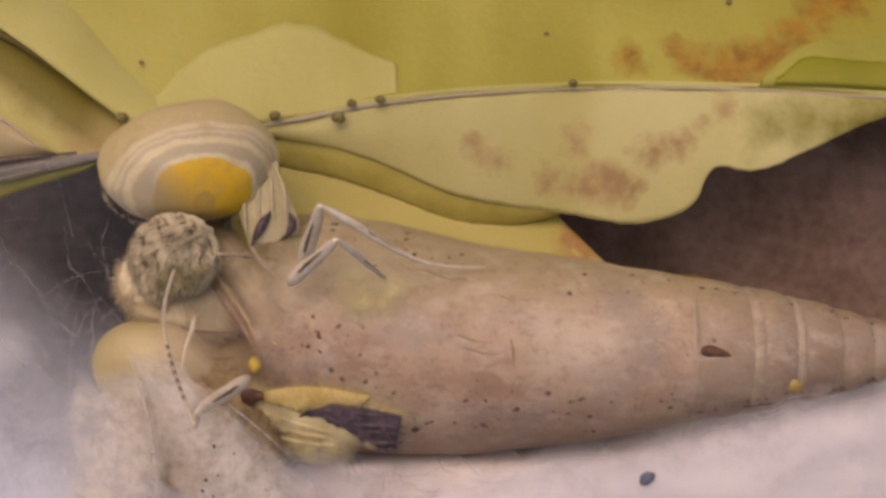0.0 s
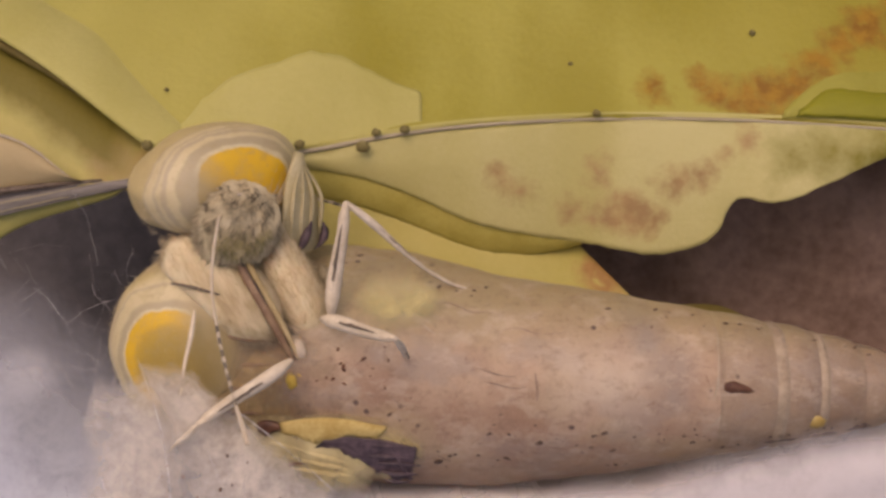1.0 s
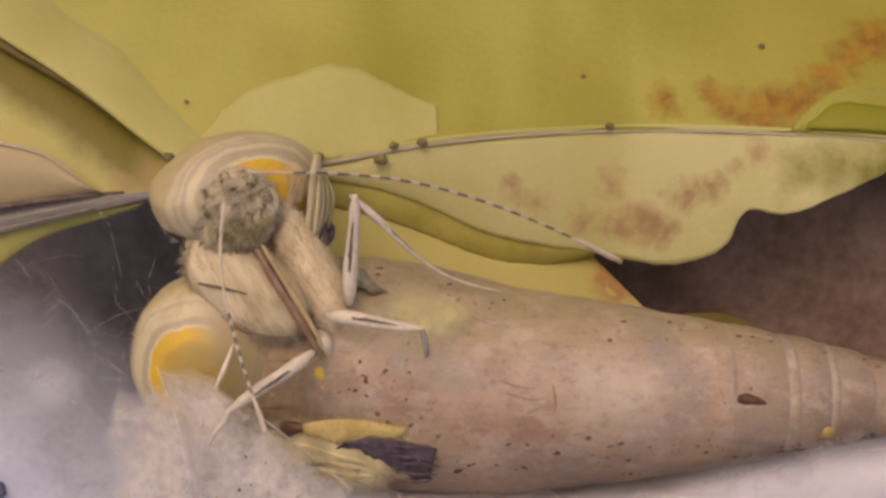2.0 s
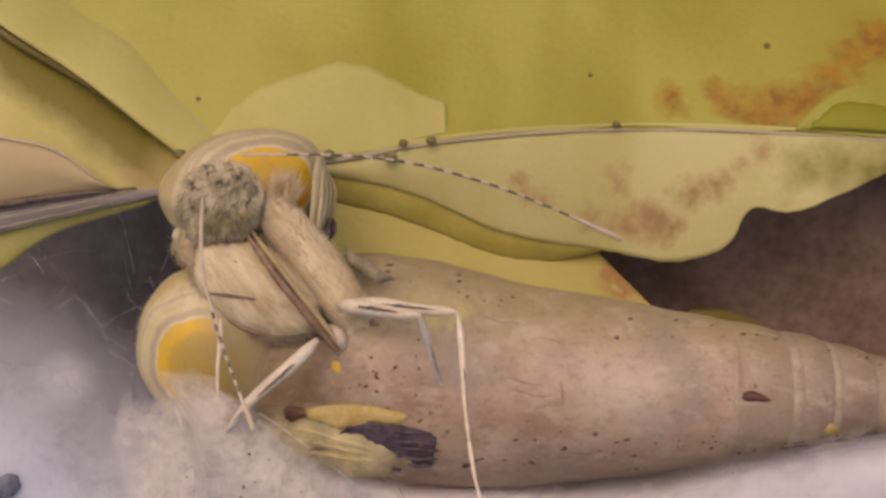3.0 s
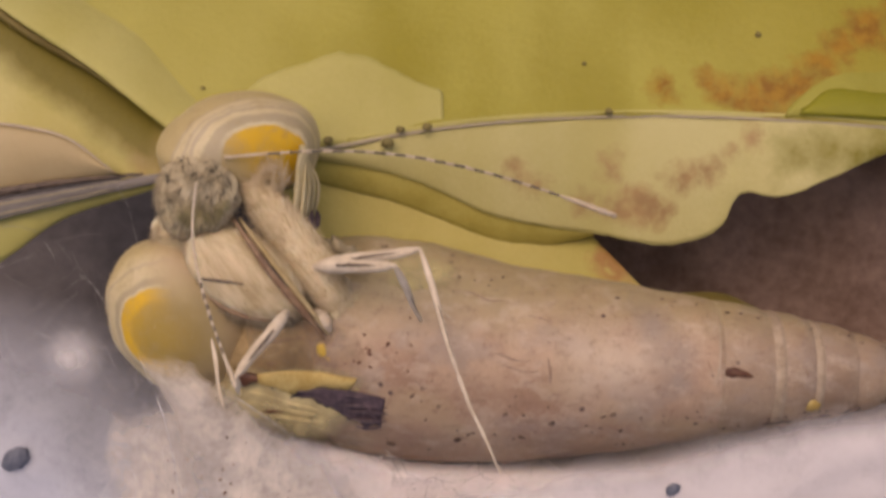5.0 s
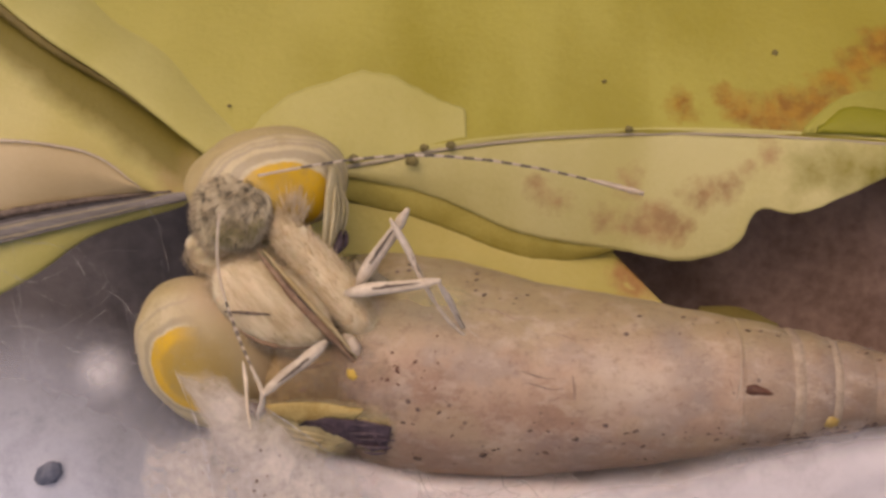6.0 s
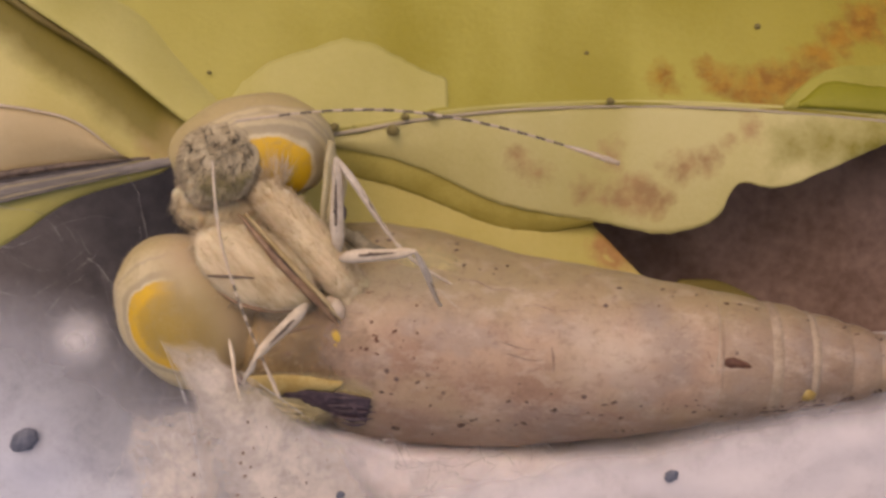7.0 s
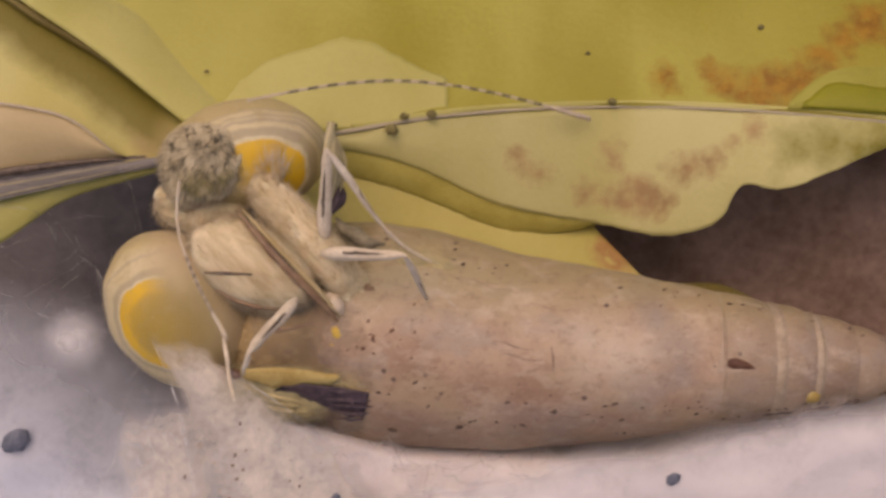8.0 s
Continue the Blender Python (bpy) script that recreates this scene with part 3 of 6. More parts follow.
M_BLACK = plain("black_scales", (0.03, 0.019, 0.026), (0.11, 0.075, 0.085), 5.0, 0.5, 0.02)
M_STRIPE = plain("dark_stripe", (0.05, 0.035, 0.03), (0.16, 0.12, 0.09), 3.0, 0.6, 0.0)
M_BAND = plain("feeler_band", (0.09, 0.075, 0.06), (0.20, 0.165, 0.12), 3.0, 0.6, 0.0)
M_GOLD = plain("yellow_scales", (0.40, 0.25, 0.035), (0.56, 0.40, 0.08), 2.0, 0.6, 0.03)
# Darker olive of the strip that stands in for the lobe's shadow.
M_LOBE_SHADE = plain("lobe_shade", (0.325, 0.275, 0.06), (0.43, 0.37, 0.1), 0.8, 0.6, 0.05)
M_OCHRE = plain("ochre_scales", (0.34, 0.22, 0.055), (0.52, 0.40, 0.16), 2.2, 0.7, 0.03)
M_WING = veil_material("wing_scales", (0.55, 0.43, 0.17), (0.72, 0.63, 0.40), [(-2.8, 0.35, 0.2), (-2.2, 0.3, 0.35), (-1.2, 0.2, 0.5), (-0.3, 0.15, 0.5), (-1.6, -0.35, 0.25), (-0.6, -0.45, 0.2), (0.5, 0.1, 0.35), (-2.4, -0.1, 0.3), (-1.2, -0.6, 0.2)], 0.5, 0.97, torn=0.6)
M_FRASS = plain("frass", (0.11, 0.09, 0.03), (0.24, 0.20, 0.08), 4.0, 0.8, 0.04)
M_BLUE = plain("blue_grey_pellet", (0.07, 0.08, 0.11), (0.16, 0.17, 0.21), 4.0, 0.7, 0.04)


# ---- shapes (lengths in millimetres) ----
K = 0.001


def mesh_of(name, bm, material, smooth=True):
    me = bpy.data.meshes.new(name)
    bmesh.ops.recalc_face_normals(bm, faces=bm.faces)
    bm.to_mesh(me)
    bm.free()
    me.materials.append(material)
    if smooth:
        me.polygons.foreach_set("use_smooth", [True] * len(me.polygons))
    return me


def thing(name, label, category, at=(0, 0, 0), group="", kind="", bm=None, material=None):
    ob = new(name, mesh_of(name, bm, material) if bm else None)
    ob.location = [v * K for v in at]
    if not bm:
        ob.empty_display_size = 0.001
    return tagged(ob, label, category, group, kind)


def part(name, bm, material, parent, label="", at=(0, 0, 0), kind=""):
    ob = new(name, mesh_of(name, bm, material))
    ob.parent = parent
    ob.location = [v * K for v in at]
    return tagged(ob, label, kind=kind)


def spline(points, n):
    """n points evenly along a smooth curve through the points."""
    p = np.array(points, float)
    d = np.r_[0, np.cumsum(np.linalg.norm(np.diff(p, axis=0), axis=1))]
    t = np.linspace(0, d[-1], n)
    m = np.gradient(p, d, axis=0)
    i = np.clip(np.searchsorted(d, t, side="right") - 1, 0, len(d) - 2)
    h = (d[i + 1] - d[i])[:, None]
    s = ((t - d[i])[:, None]) / h
    return (2 * s**3 - 3 * s**2 + 1) * p[i] + (s**3 - 2 * s**2 + s) * h * m[i] + (-2 * s**3 + 3 * s**2) * p[i + 1] + (s**3 - s**2) * h * m[i + 1]


def straight(points, n):
    """n points along straight stretches, at even steps from corner to corner."""
    p = np.array(points, float)
    t = np.linspace(0, len(p) - 1, n)
    return np.stack([np.interp(t, range(len(p)), p[:, i]) for i in range(3)], axis=1)


def rough_at(x, y, z, size):
    return noise.noise(Vector((x / size, y / size, z / size)))


def ruled(edge_a, edge_b, nu=60, nv=24, bulge=0.0, thick=0.12, wave=0.12, ripple=0.03, ragged=0.0, sharp=False):
    """A sheet between two curves, arched by bulge, waved and rippled, with thickness."""
    bm = bmesh.new()
    a, b = spline(edge_a, nu), spline(edge_b, nu)
    if sharp:
        a, b = straight(edge_a, nu), straight(edge_b, nu)
    rows = []
    for j in range(nv):
        v = j / (nv - 1)
        row = []
        for i in range(nu):
            x, y, z = a[i] * (1 - v) + b[i] * v
            if ragged and j == nv - 1:
                x += ragged * rough_at(x, y, 3, 0.35)
                y += ragged * rough_at(x, y, 9, 0.3)
            z += bulge * 4 * v * (1 - v) + wave * rough_at(x, y, 1, 2.5) + ripple * rough_at(x, y, 5, 0.6)
            row.append((x, y, z))
        rows.append(row)
    top = [[bm.verts.new((x * K, y * K, z * K)) for x, y, z in r] for r in rows]
    if thick == 0:  # a single skin of silk or shell
        for j in range(nv - 1):
            for i in range(nu - 1):
                bm.faces.new((top[j][i], top[j][i + 1], top[j + 1][i + 1], top[j + 1][i]))
        return bm
    low = [[bm.verts.new((x * K, y * K, (z - thick) * K)) for x, y, z in r] for r in rows]
    for j in range(nv - 1):
        for i in range(nu - 1):
            bm.faces.new((top[j][i], top[j][i + 1], top[j + 1][i + 1], top[j + 1][i]))
            bm.faces.new((low[j][i], low[j + 1][i], low[j + 1][i + 1], low[j][i + 1]))
    for i in range(nu - 1):
        bm.faces.new((top[0][i], low[0][i], low[0][i + 1], top[0][i + 1]))
        bm.faces.new((top[-1][i], top[-1][i + 1], low[-1][i + 1], low[-1][i]))
    for j in range(nv - 1):
        bm.faces.new((top[j][0], top[j + 1][0], low[j + 1][0], low[j][0]))
        bm.faces.new((top[j][-1], low[j][-1], low[j + 1][-1], top[j + 1][-1]))
    return bm


def tube(points, radii, sides=10, n=40, bm=None, rough=0.0, resample=True):
    """A round stalk through the points; radii are spread along it."""
    bm = bm or bmesh.new()
    p = spline(points, n) if resample else np.array(points, float)
    n = len(p)
    r = np.interp(np.linspace(0, 1, n), np.linspace(0, 1, len(radii)), radii)
    tan = np.gradient(p, axis=0)
    rings = []
    for i in range(n):
        t = Vector(tan[i]).normalized()
        u = t.cross(Vector((0, 0, 1)) if abs(t.z) < 0.9 else Vector((1, 0, 0))).normalized()
        v = t.cross(u)
        ring = []
        for k in range(sides):
            a = 2 * math.pi * k / sides
            q = Vector(p[i]) + (u * math.cos(a) + v * math.sin(a)) * r[i] * (1 + rough * rough_at(p[i][0] * 2, k, p[i][1], 0.5))
            ring.append(bm.verts.new(q * K))
        rings.append(ring)
    for i in range(n - 1):
        for k in range(sides):
            l = (k + 1) % sides
            bm.faces.new((rings[i][k], rings[i][l], rings[i + 1][l], rings[i + 1][k]))
    bm.faces.new(rings[0])
    bm.faces.new(rings[-1])
    return bm


def blob(radii, centre=(0, 0, 0), turn=(0, 0, 0), lumps=0.0, size=1.0, segs=32, rings=20, bm=None, seed=0, box=1.0):
    """An uneven rounded body."""
    bm = bm or bmesh.new()
    made = bmesh.ops.create_uvsphere(bm, u_segments=segs, v_segments=rings, radius=1)["verts"]
    rot = Euler([radians(a) for a in turn]).to_matrix()
    for v in made:
        d = v.co.normalized()
        v.co = Vector([math.copysign(abs(c) ** box, c) for c in v.co])
        v.co *= 1 + lumps * noise.noise(d * (2.0 / size) + Vector((seed, 0, seed * 3)))
        v.co = (rot @ Vector([v.co[i] * radii[i] for i in range(3)]) + Vector(centre)) * K
    return bm


def hair(bm, root, way, length, width):
    side = way.orthogonal().normalized()
    other = way.cross(side)
    q = [bm.verts.new((root + (side * math.cos(a) + other * math.sin(a)) * width) * K) for a in (0, 2.1, 4.2)]
    t = bm.verts.new((root + way * length) * K)
    for i in range(3):
        bm.faces.new((q[i], q[(i + 1) % 3], t))


def fur(radii, count, length, width, rng, centre=(0, 0, 0), up=-0.2, lean=0.5, bm=None, turn=(0, 0, 0), comb=(0, 0, 0), top=1.0):
    """Fine hairs standing on an ellipsoid, between two heights of it."""
    bm = bm or bmesh.new()
    rot = Euler([radians(a) for a in turn]).to_matrix()
    for _ in range(count):
        d = Vector((rng.gauss(0, 1), rng.gauss(0, 1), rng.gauss(0, 1))).normalized()
        if d.z < up or d.z > top:
            continue
        root = rot @ Vector([d[i] * radii[i] for i in range(3)]) + Vector(centre)
        way = (rot @ d + Vector((rng.gauss(0, 1), rng.gauss(0, 1), rng.gauss(0, 1))) * lean + Vector(comb)).normalized()
        hair(bm, root, way, length * rng.uniform(0.5, 1.2), width)
    return bm


def pelt(points, radii, count, length, width, rng, lift=0.35, lean=0.2):
    """Hairs lying along a round stalk, towards its end."""
    bm = bmesh.new()
    p = spline(points, 40)
    r = np.interp(np.linspace(0, 1, 40), np.linspace(0, 1, len(radii)), radii)
    tan = np.gradient(p, axis=0)
    for _ in range(count):
        i, a = rng.randrange(40), rng.uniform(0, 2 * math.pi)
        t = Vector(tan[i]).normalized()
        u = t.cross(Vector((0, 0, 1))).normalized()
        out = u * math.cos(a) + t.cross(u) * math.sin(a)
        way = (t + out * lift + Vector((rng.gauss(0, 1), rng.gauss(0, 1), rng.gauss(0, 1))) * lean).normalized()
        hair(bm, Vector(p[i]) + out * r[i] * 0.97, way, length * rng.uniform(0.5, 1.2), width)
    return bm


# ---- ground and silk bed ----
def build_ground():
    bm = bmesh.new()
    n = 90
    ticks = [math.copysign(abs(u) ** 5 * 1500 + abs(u) * 25, u) for u in np.linspace(-1, 1, n)]
    grid = [[bm.verts.new((x * K, y * K, (-9 + 1.2 * rough_at(x, y, 0, 6) + 0.4 * rough_at(x, y, 4, 1.5)) * K)) for x in ticks] for y in ticks]
    for j in range(n - 1):
        for i in range(n - 1):
            bm.faces.new((grid[j][i], grid[j][i + 1], grid[j + 1][i + 1], grid[j + 1][i]))
    thing("ground", "dark leaf litter under the leaf shelter, enclosed shade in its colour", "ground", kind="structure", bm=bm, material=M_GROUND)


BED_X = [-40, -16, -13, -10, -8, -5, -2, 4, 7, 10.5, 11.6, 13, 20, 40]
BED_Y = [-11.0, -11.0, -11.0, -10.0, -7.2, -4.45, -5.4, -5.5, -4.8, -3.95, -3.55, -3.4, -3.2, -3.0]


def bed_height(x, y):
    edge = float(np.interp(x, BED_X, BED_Y))
    soft = float(np.interp(x, [-10, -5], [1.6, 0.7]))
    s = min(1, max(0, (edge + soft - y) / (2 * soft)))
    s = s * s * (3 - 2 * s)
    high = float(np.interp(x, [-12, -5, 2, 12], [4.2, 6.3, 6.2, 5.8]))
    lump = 0.45 * rough_at(x, y, 2, 3.0) + 0.22 * rough_at(x, y, 7, 1.0) + 0.1 * rough_at(x, y, 11, 0.35)
    return -14 + (high + 14) * s + lump * s


def build_bed():
    bm = bmesh.new()
    xs = np.r_[np.linspace(-40, -16, 12), np.linspace(-15.6, 16, 190), np.linspace(18, 40, 12)]
    ys = np.r_[np.linspace(-40, -12, 14), np.linspace(-11.7, 2.5, 100)]
    grid = [[bm.verts.new((x * K, y * K, bed_height(x, y) * K)) for x in xs] for y in ys]
    for j in range(len(ys) - 1):
        for i in range(len(xs) - 1):
            bm.faces.new((grid[j][i], grid[j][i + 1], grid[j + 1][i + 1], grid[j + 1][i]))
    thing("silk_bed", "white cottony silk wadding heaped beneath the pupa", "silk bed", kind="stuff", bm=bm, material=M_SILK)


def build_puff():
    bm = blob((1.1, 1.0, 0.5), (-11.2, -3.2, 5.5), lumps=0.2, segs=40, rings=24)
    thing("silk_puff", "dense white puff in the loose silk", "silk puff", kind="stuff", bm=bm, material=M_PUFF)


def build_tip_puff():
    bm = blob((1.5, 1.6, 0.4), (12.4, -2.7, 7.3), lumps=0.2, segs=40, rings=24)
    thing("silk_puff", "loose white silk fluff round the pointed pupa end", "silk puff", kind="stuff", bm=bm, material=M_TIP_PUFF)


def build_fibres():
    rng = random.Random(5)
    bm = bmesh.new()
    for _ in range(70):
        x, y = rng.uniform(-14.5, -7.0), -4.6 + 4.6 * rng.random() ** 1.6
        z = 4.2 + rng.uniform(0.0, 1.6)
        a = rng.uniform(0, 2 * math.pi)
        pts = []
        for _ in range(7):
            pts.append((x, y, z))
            a += rng.gauss(0, 0.3)
            x, y, z = x + 0.45 * math.cos(a), y + 0.45 * math.sin(a), z + rng.gauss(0, 0.12)
        tube(pts, [rng.uniform(0.002, 0.006)], 3, 7, bm, resample=False)
    for _ in range(24):
        x, y, z, a = rng.uniform(-9.5, -4.5), rng.uniform(-6.6, -4.2), rng.uniform(9.1, 9.6), rng.uniform(-2.2, -0.9)
        pts = []
        for _ in range(6):
            pts.append((x, y, z))
            a += rng.gauss(0, 0.3)
            x, y, z = x + 0.16 * math.cos(a), y + 0.16 * math.sin(a), z + rng.gauss(0, 0.04)
        tube(pts, [0.003, rng.uniform(0.004, 0.009), 0.003], 3, 6, bm, resample=False)
    for _ in range(260):
        x, y = rng.uniform(-8, 13), rng.uniform(-0.9, 0.5)
        y += float(np.interp(x, BED_X, BED_Y)) - 0.3
        z = bed_height(x, y) + rng.uniform(0.0, 0.35)
        a = rng.uniform(0, 2 * math.pi)
        pts = []
        for _ in range(6):
            pts.append((x, y, z))
            a += rng.gauss(0, 0.7)
            x, y, z = x + 0.25 * math.cos(a), y + 0.25 * math.sin(a), z + rng.gauss(0, 0.08)
        tube(pts, [rng.uniform(0.006, 0.014)], 3, 6, bm, resample=False)
    thing("silk_threads", "tangled fine white silk threads over the bed", "silk threads", kind="stuff", bm=bm, material=M_FIBRE)


def build_veils():
    # Loose silk; its fade also stands in for the haze at the left.
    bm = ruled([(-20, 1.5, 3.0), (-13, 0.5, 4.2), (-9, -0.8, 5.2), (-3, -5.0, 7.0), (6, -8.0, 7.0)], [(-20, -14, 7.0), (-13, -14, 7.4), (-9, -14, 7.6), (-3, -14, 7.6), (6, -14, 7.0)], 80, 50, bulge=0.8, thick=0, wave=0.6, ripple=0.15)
    veil = thing("silk_veil", "thin woolly silk veil over the bed, its fade standing in for haze", "silk veil", kind="stuff", bm=bm, material=M_VEIL)
    bm = ruled([(-7, -5.6, 7.2), (1, -5.0, 7.9), (6, -4.0, 8.0), (10, -3.2, 7.9), (15, -1.5, 7.0)], [(-7, -10, 6.6), (1, -10, 7.0), (6, -10, 7.0), (10, -10, 7.0), (15, -10, 7.0)], 80, 30, bulge=0.2, thick=0, wave=0.3, ripple=0.12)
    thing("silk_veil", "thin white silk drawn up along the pupal case", "silk veil", kind="stuff", bm=bm, material=M_EDGE_VEIL)
    return veil


def build_dead_leaf():
    bm = ruled([(-3, 9, -7.0), (4, 10, -6.0), (11, 10, -5.5), (20, 9, -6.0)], [(-2, -9, -6.5), (4, -9, -5.5), (11, -9, -5.0), (20, -8, -6.0)], 50, 50, bulge=1.2, thick=0.2, wave=0.8, ripple=0.2, ragged=0.3)
    dead = thing("dead_leaf", "reddish brown dead leaf lying under the living one", "leaf")
    part("blade", bm, M_DEAD, dead)
    part("vein", tube([(3, 8, -4.6), (5.5, 4, -4.0), (7, 1.9, -3.9)], [0.05, 0.15, 0.08], 8, 30, rough=0.3), M_DEAD, dead, "brown vein")


build_ground()
build_dead_leaf()
silk_veil = build_veils()
build_bed()
build_fibres()
build_puff()
build_tip_puff()


# ---- the leaf ----
RIB = [(-20, -0.4, 5.2), (-13.2, 1.1, 4.9), (-9, 1.95, 4.6), (-3.75, 2.96, 4.0), (-1.4, 3.42, 3.8), (3.8, 3.95, 2.7), (7.3, 4.0, 2.5), (9.7, 3.9, 2.6), (14, 3.6, 2.8), (22, 2.8, 2.6)]


def build_leaf():
    leaf = thing("leaf", "yellowing green leaf with rusty blotches, folded over the pupa", "leaf", at=(0, 0, 0))
    above = [(-7.4, 2.3, 4.0), (-3.75, 2.98, 3.75), (-1.4, 3.44, 3.55), (3.8, 3.97, 2.5), (7.3, 4.02, 2.3), (9.7, 3.92, 2.4), (14, 3.62, 2.6), (22, 2.8, 2.4)]
    top = [(-15.0, 9.4, 0.6), (-11.5, 15, -4), (-7, 18, -5), (0, 19, -6), (6, 19, -6), (11, 18, -6), (16, 17, -6), (24, 14, -6)]
    part("upper_blade", ruled(above, top, 110, 60, bulge=0.5), M_BLADE, leaf, "olive yellow blade with rusty blotches")
    part("pale_flap", ruled([(-7.9, 3.1, 3.95), (-6.8, 2.85, 3.95), (-5.0, 2.85, 3.88), (-3.6, 3.0, 3.78), (-2.2, 3.28, 3.62), (-0.95, 3.5, 3.45)], [(-7.8, 3.75, 3.3), (-6.3, 5.0, 3.1), (-4.1, 5.75, 3.0), (-3.3, 5.65, 3.0), (-2.2, 5.1, 3.0), (-1.0, 4.6, 3.0)], 61, 16, bulge=0.05, thick=0.08, wave=0.05, ragged=0.06, sharp=True), M_PALE, leaf, "pale translucent leaf flap")
    part("pale_strip", ruled([(-17, 9.2, 2.6), (-13.5, 6.5, 3.4), (-11.4, 5.2, 3.85), (-8.6, 3.1, 4.15), (-6.8, 1.9, 4.1)], [(-14, 9.6, 0.6), (-11.6, 7.3, 1.7), (-10.0, 6.3, 2.2), (-8.3, 4.7, 2.8), (-6.0, 2.7, 3.6)], 50, 12, bulge=0.25, thick=0.08, wave=0.05, ragged=0.08), M_PALE, leaf, "pale strip along the crease")
    edge = [(-5.4, 2.65, 3.85), (-2.2, 2.1, 3.5), (0.75, 0.94, 3.05), (3.67, 0.46, 2.6), (5.95, 0.19, 2.5), (7.2, 0.6, 2.5), (8.0, 1.75, 2.6), (8.9, 1.62, 2.8), (10.46, 2.2, 2.9), (12.2, 3.0, 2.7), (18, 3.5, 2.5)]
    inner = [(-5.6, 2.62, 4.1), (-3.75, 2.94, 3.75), (-1.4, 3.4, 3.55), (1.5, 3.68, 3.0), (4.0, 3.94, 2.45), (6.0, 3.97, 2.35), (7.5, 3.98, 2.3), (8.7, 3.94, 2.35), (10.2, 3.86, 2.45), (12.4, 3.7, 2.55), (18, 3.2, 2.5)]
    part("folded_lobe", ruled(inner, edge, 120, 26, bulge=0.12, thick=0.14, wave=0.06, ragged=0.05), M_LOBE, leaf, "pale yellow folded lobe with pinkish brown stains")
    part("green_lobe", ruled([(9.2, 4.05, 2.4), (10.4, 4.05, 2.45), (12, 3.95, 2.5), (16, 3.7, 2.6)], [(9.3, 4.3, 2.35), (10.9, 5.6, 1.65), (12.6, 6.7, 1.0), (16, 8.2, 0.2)], 30, 14, bulge=0.08, thick=0.06, wave=0.06, ragged=0.08), M_LIME, leaf, "yellow-green rounded lobe")
    part("green_fold", ruled([(9.6, 4.1, 2.5), (10.6, 4.08, 2.55), (12.0, 4.0, 2.6), (16, 3.8, 2.7)], [(9.7, 4.25, 2.45), (10.5, 4.85, 2.15), (12.0, 4.8, 2.2), (16, 4.5, 2.3)], 30, 8, bulge=0.1, thick=0.06, wave=0.05, ragged=0.06), M_GREEN, leaf, "bright green fold")
    part("under_blade", ruled([(-6.05, 3.2, 3.0), (-2.2, 3.0, 2.6), (0.0, 2.6, 2.1), (1.65, 2.0, 1.75), (2.75, 1.2, 1.65)], [(-5.05, -3.05, 3.2), (-2, -3.25, 3.0), (1.52, -3.25, 2.75), (4.27, -3.05, 2.5), (6.3, -2.35, 2.3)], 50, 26, bulge=0.15, thick=0.14, wave=0.05, ragged=0.05), M_UNDER, leaf, "ochre yellow lower leaf layer")
    # Added olive strip: the shadow below the lobe's edge, put into its colour.
    part("lobe_shade_strip", ruled([(-5.5, 2.75, 3.72), (-3.8, 2.48, 3.58), (-2.2, 2.16, 3.4), (-0.7, 1.62, 3.18), (0.75, 1.0, 2.95), (2.2, 0.72, 2.73), (3.5, 0.55, 2.55)], [(-5.3, 2.05, 3.25), (-3.8, 1.68, 3.05), (-2.2, 1.28, 2.9), (-0.7, 0.72, 2.72), (0.75, 0.2, 2.5), (2.2, 0.12, 2.3), (3.6, 0.4, 2.4)], 60, 10, bulge=0.08, thick=0.06, wave=0.05, ragged=0.06), M_LOBE_SHADE, leaf, "olive strip standing in for the folded lobe's shadow")
    part("olive_tip", ruled([(5.7, -2.2, 2.4), (7.1, -2.2, 2.6), (8.6, -2.6, 2.7)], [(6.4, -1.3, 1.4), (7.6, -1.3, 1.5), (8.8, -1.8, 1.6)], 24, 10, bulge=0.1), M_OLIVE, leaf, "dull olive leaf tip")
    # the layers beyond the diagonal crease
    part("crease_blade", ruled([(-18, 10.4, 1.6), (-13.6, 7.1, 2.3), (-11.2, 5.4, 2.8), (-7.8, 3.0, 3.2)], [(-20, 3.6, 4.6), (-13.4, 2.7, 4.5), (-11.0, 2.0, 4.5), (-7.9, 1.7, 4.3)], 60, 26, bulge=0.35, thick=0.12), M_CREASE, leaf, "pale yellow lobe beside a dark crease")
    # Dark tube put into the crease for the shade of the gap.
    part("crease", tube([(-15.5, 7.8, 2.9), (-13.4, 6.25, 3.15), (-11.3, 5.05, 3.5), (-10.2, 4.25, 3.6)], [0.2, 0.15, 0.12, 0.02], 8, 30, rough=0.5), M_OLIVE, leaf, "dark olive strip standing in for the crease's shade")
    part("dried_lobe", ruled([(-16, 3.4, 4.9), (-13.0, 3.3, 5.0), (-11.6, 3.0, 5.0), (-10.3, 2.1, 4.9)], [(-16, 0.9, 4.6), (-13.1, 1.5, 4.7), (-11.6, 1.75, 4.7), (-10.0, 2.0, 4.75)], 40, 12, bulge=0.2, thick=0.1), M_DRIED, leaf, "dried tan lobe with a pale pink edge")
    part("dried_lobe_edge", tube([(-16, 3.42, 4.98), (-13.0, 3.32, 5.1), (-11.6, 3.02, 5.1), (-10.3, 2.12, 5.0)], [0.035, 0.045, 0.035, 0.015], 6, 40, rough=0.5), M_RING, leaf, "pale pink edge")
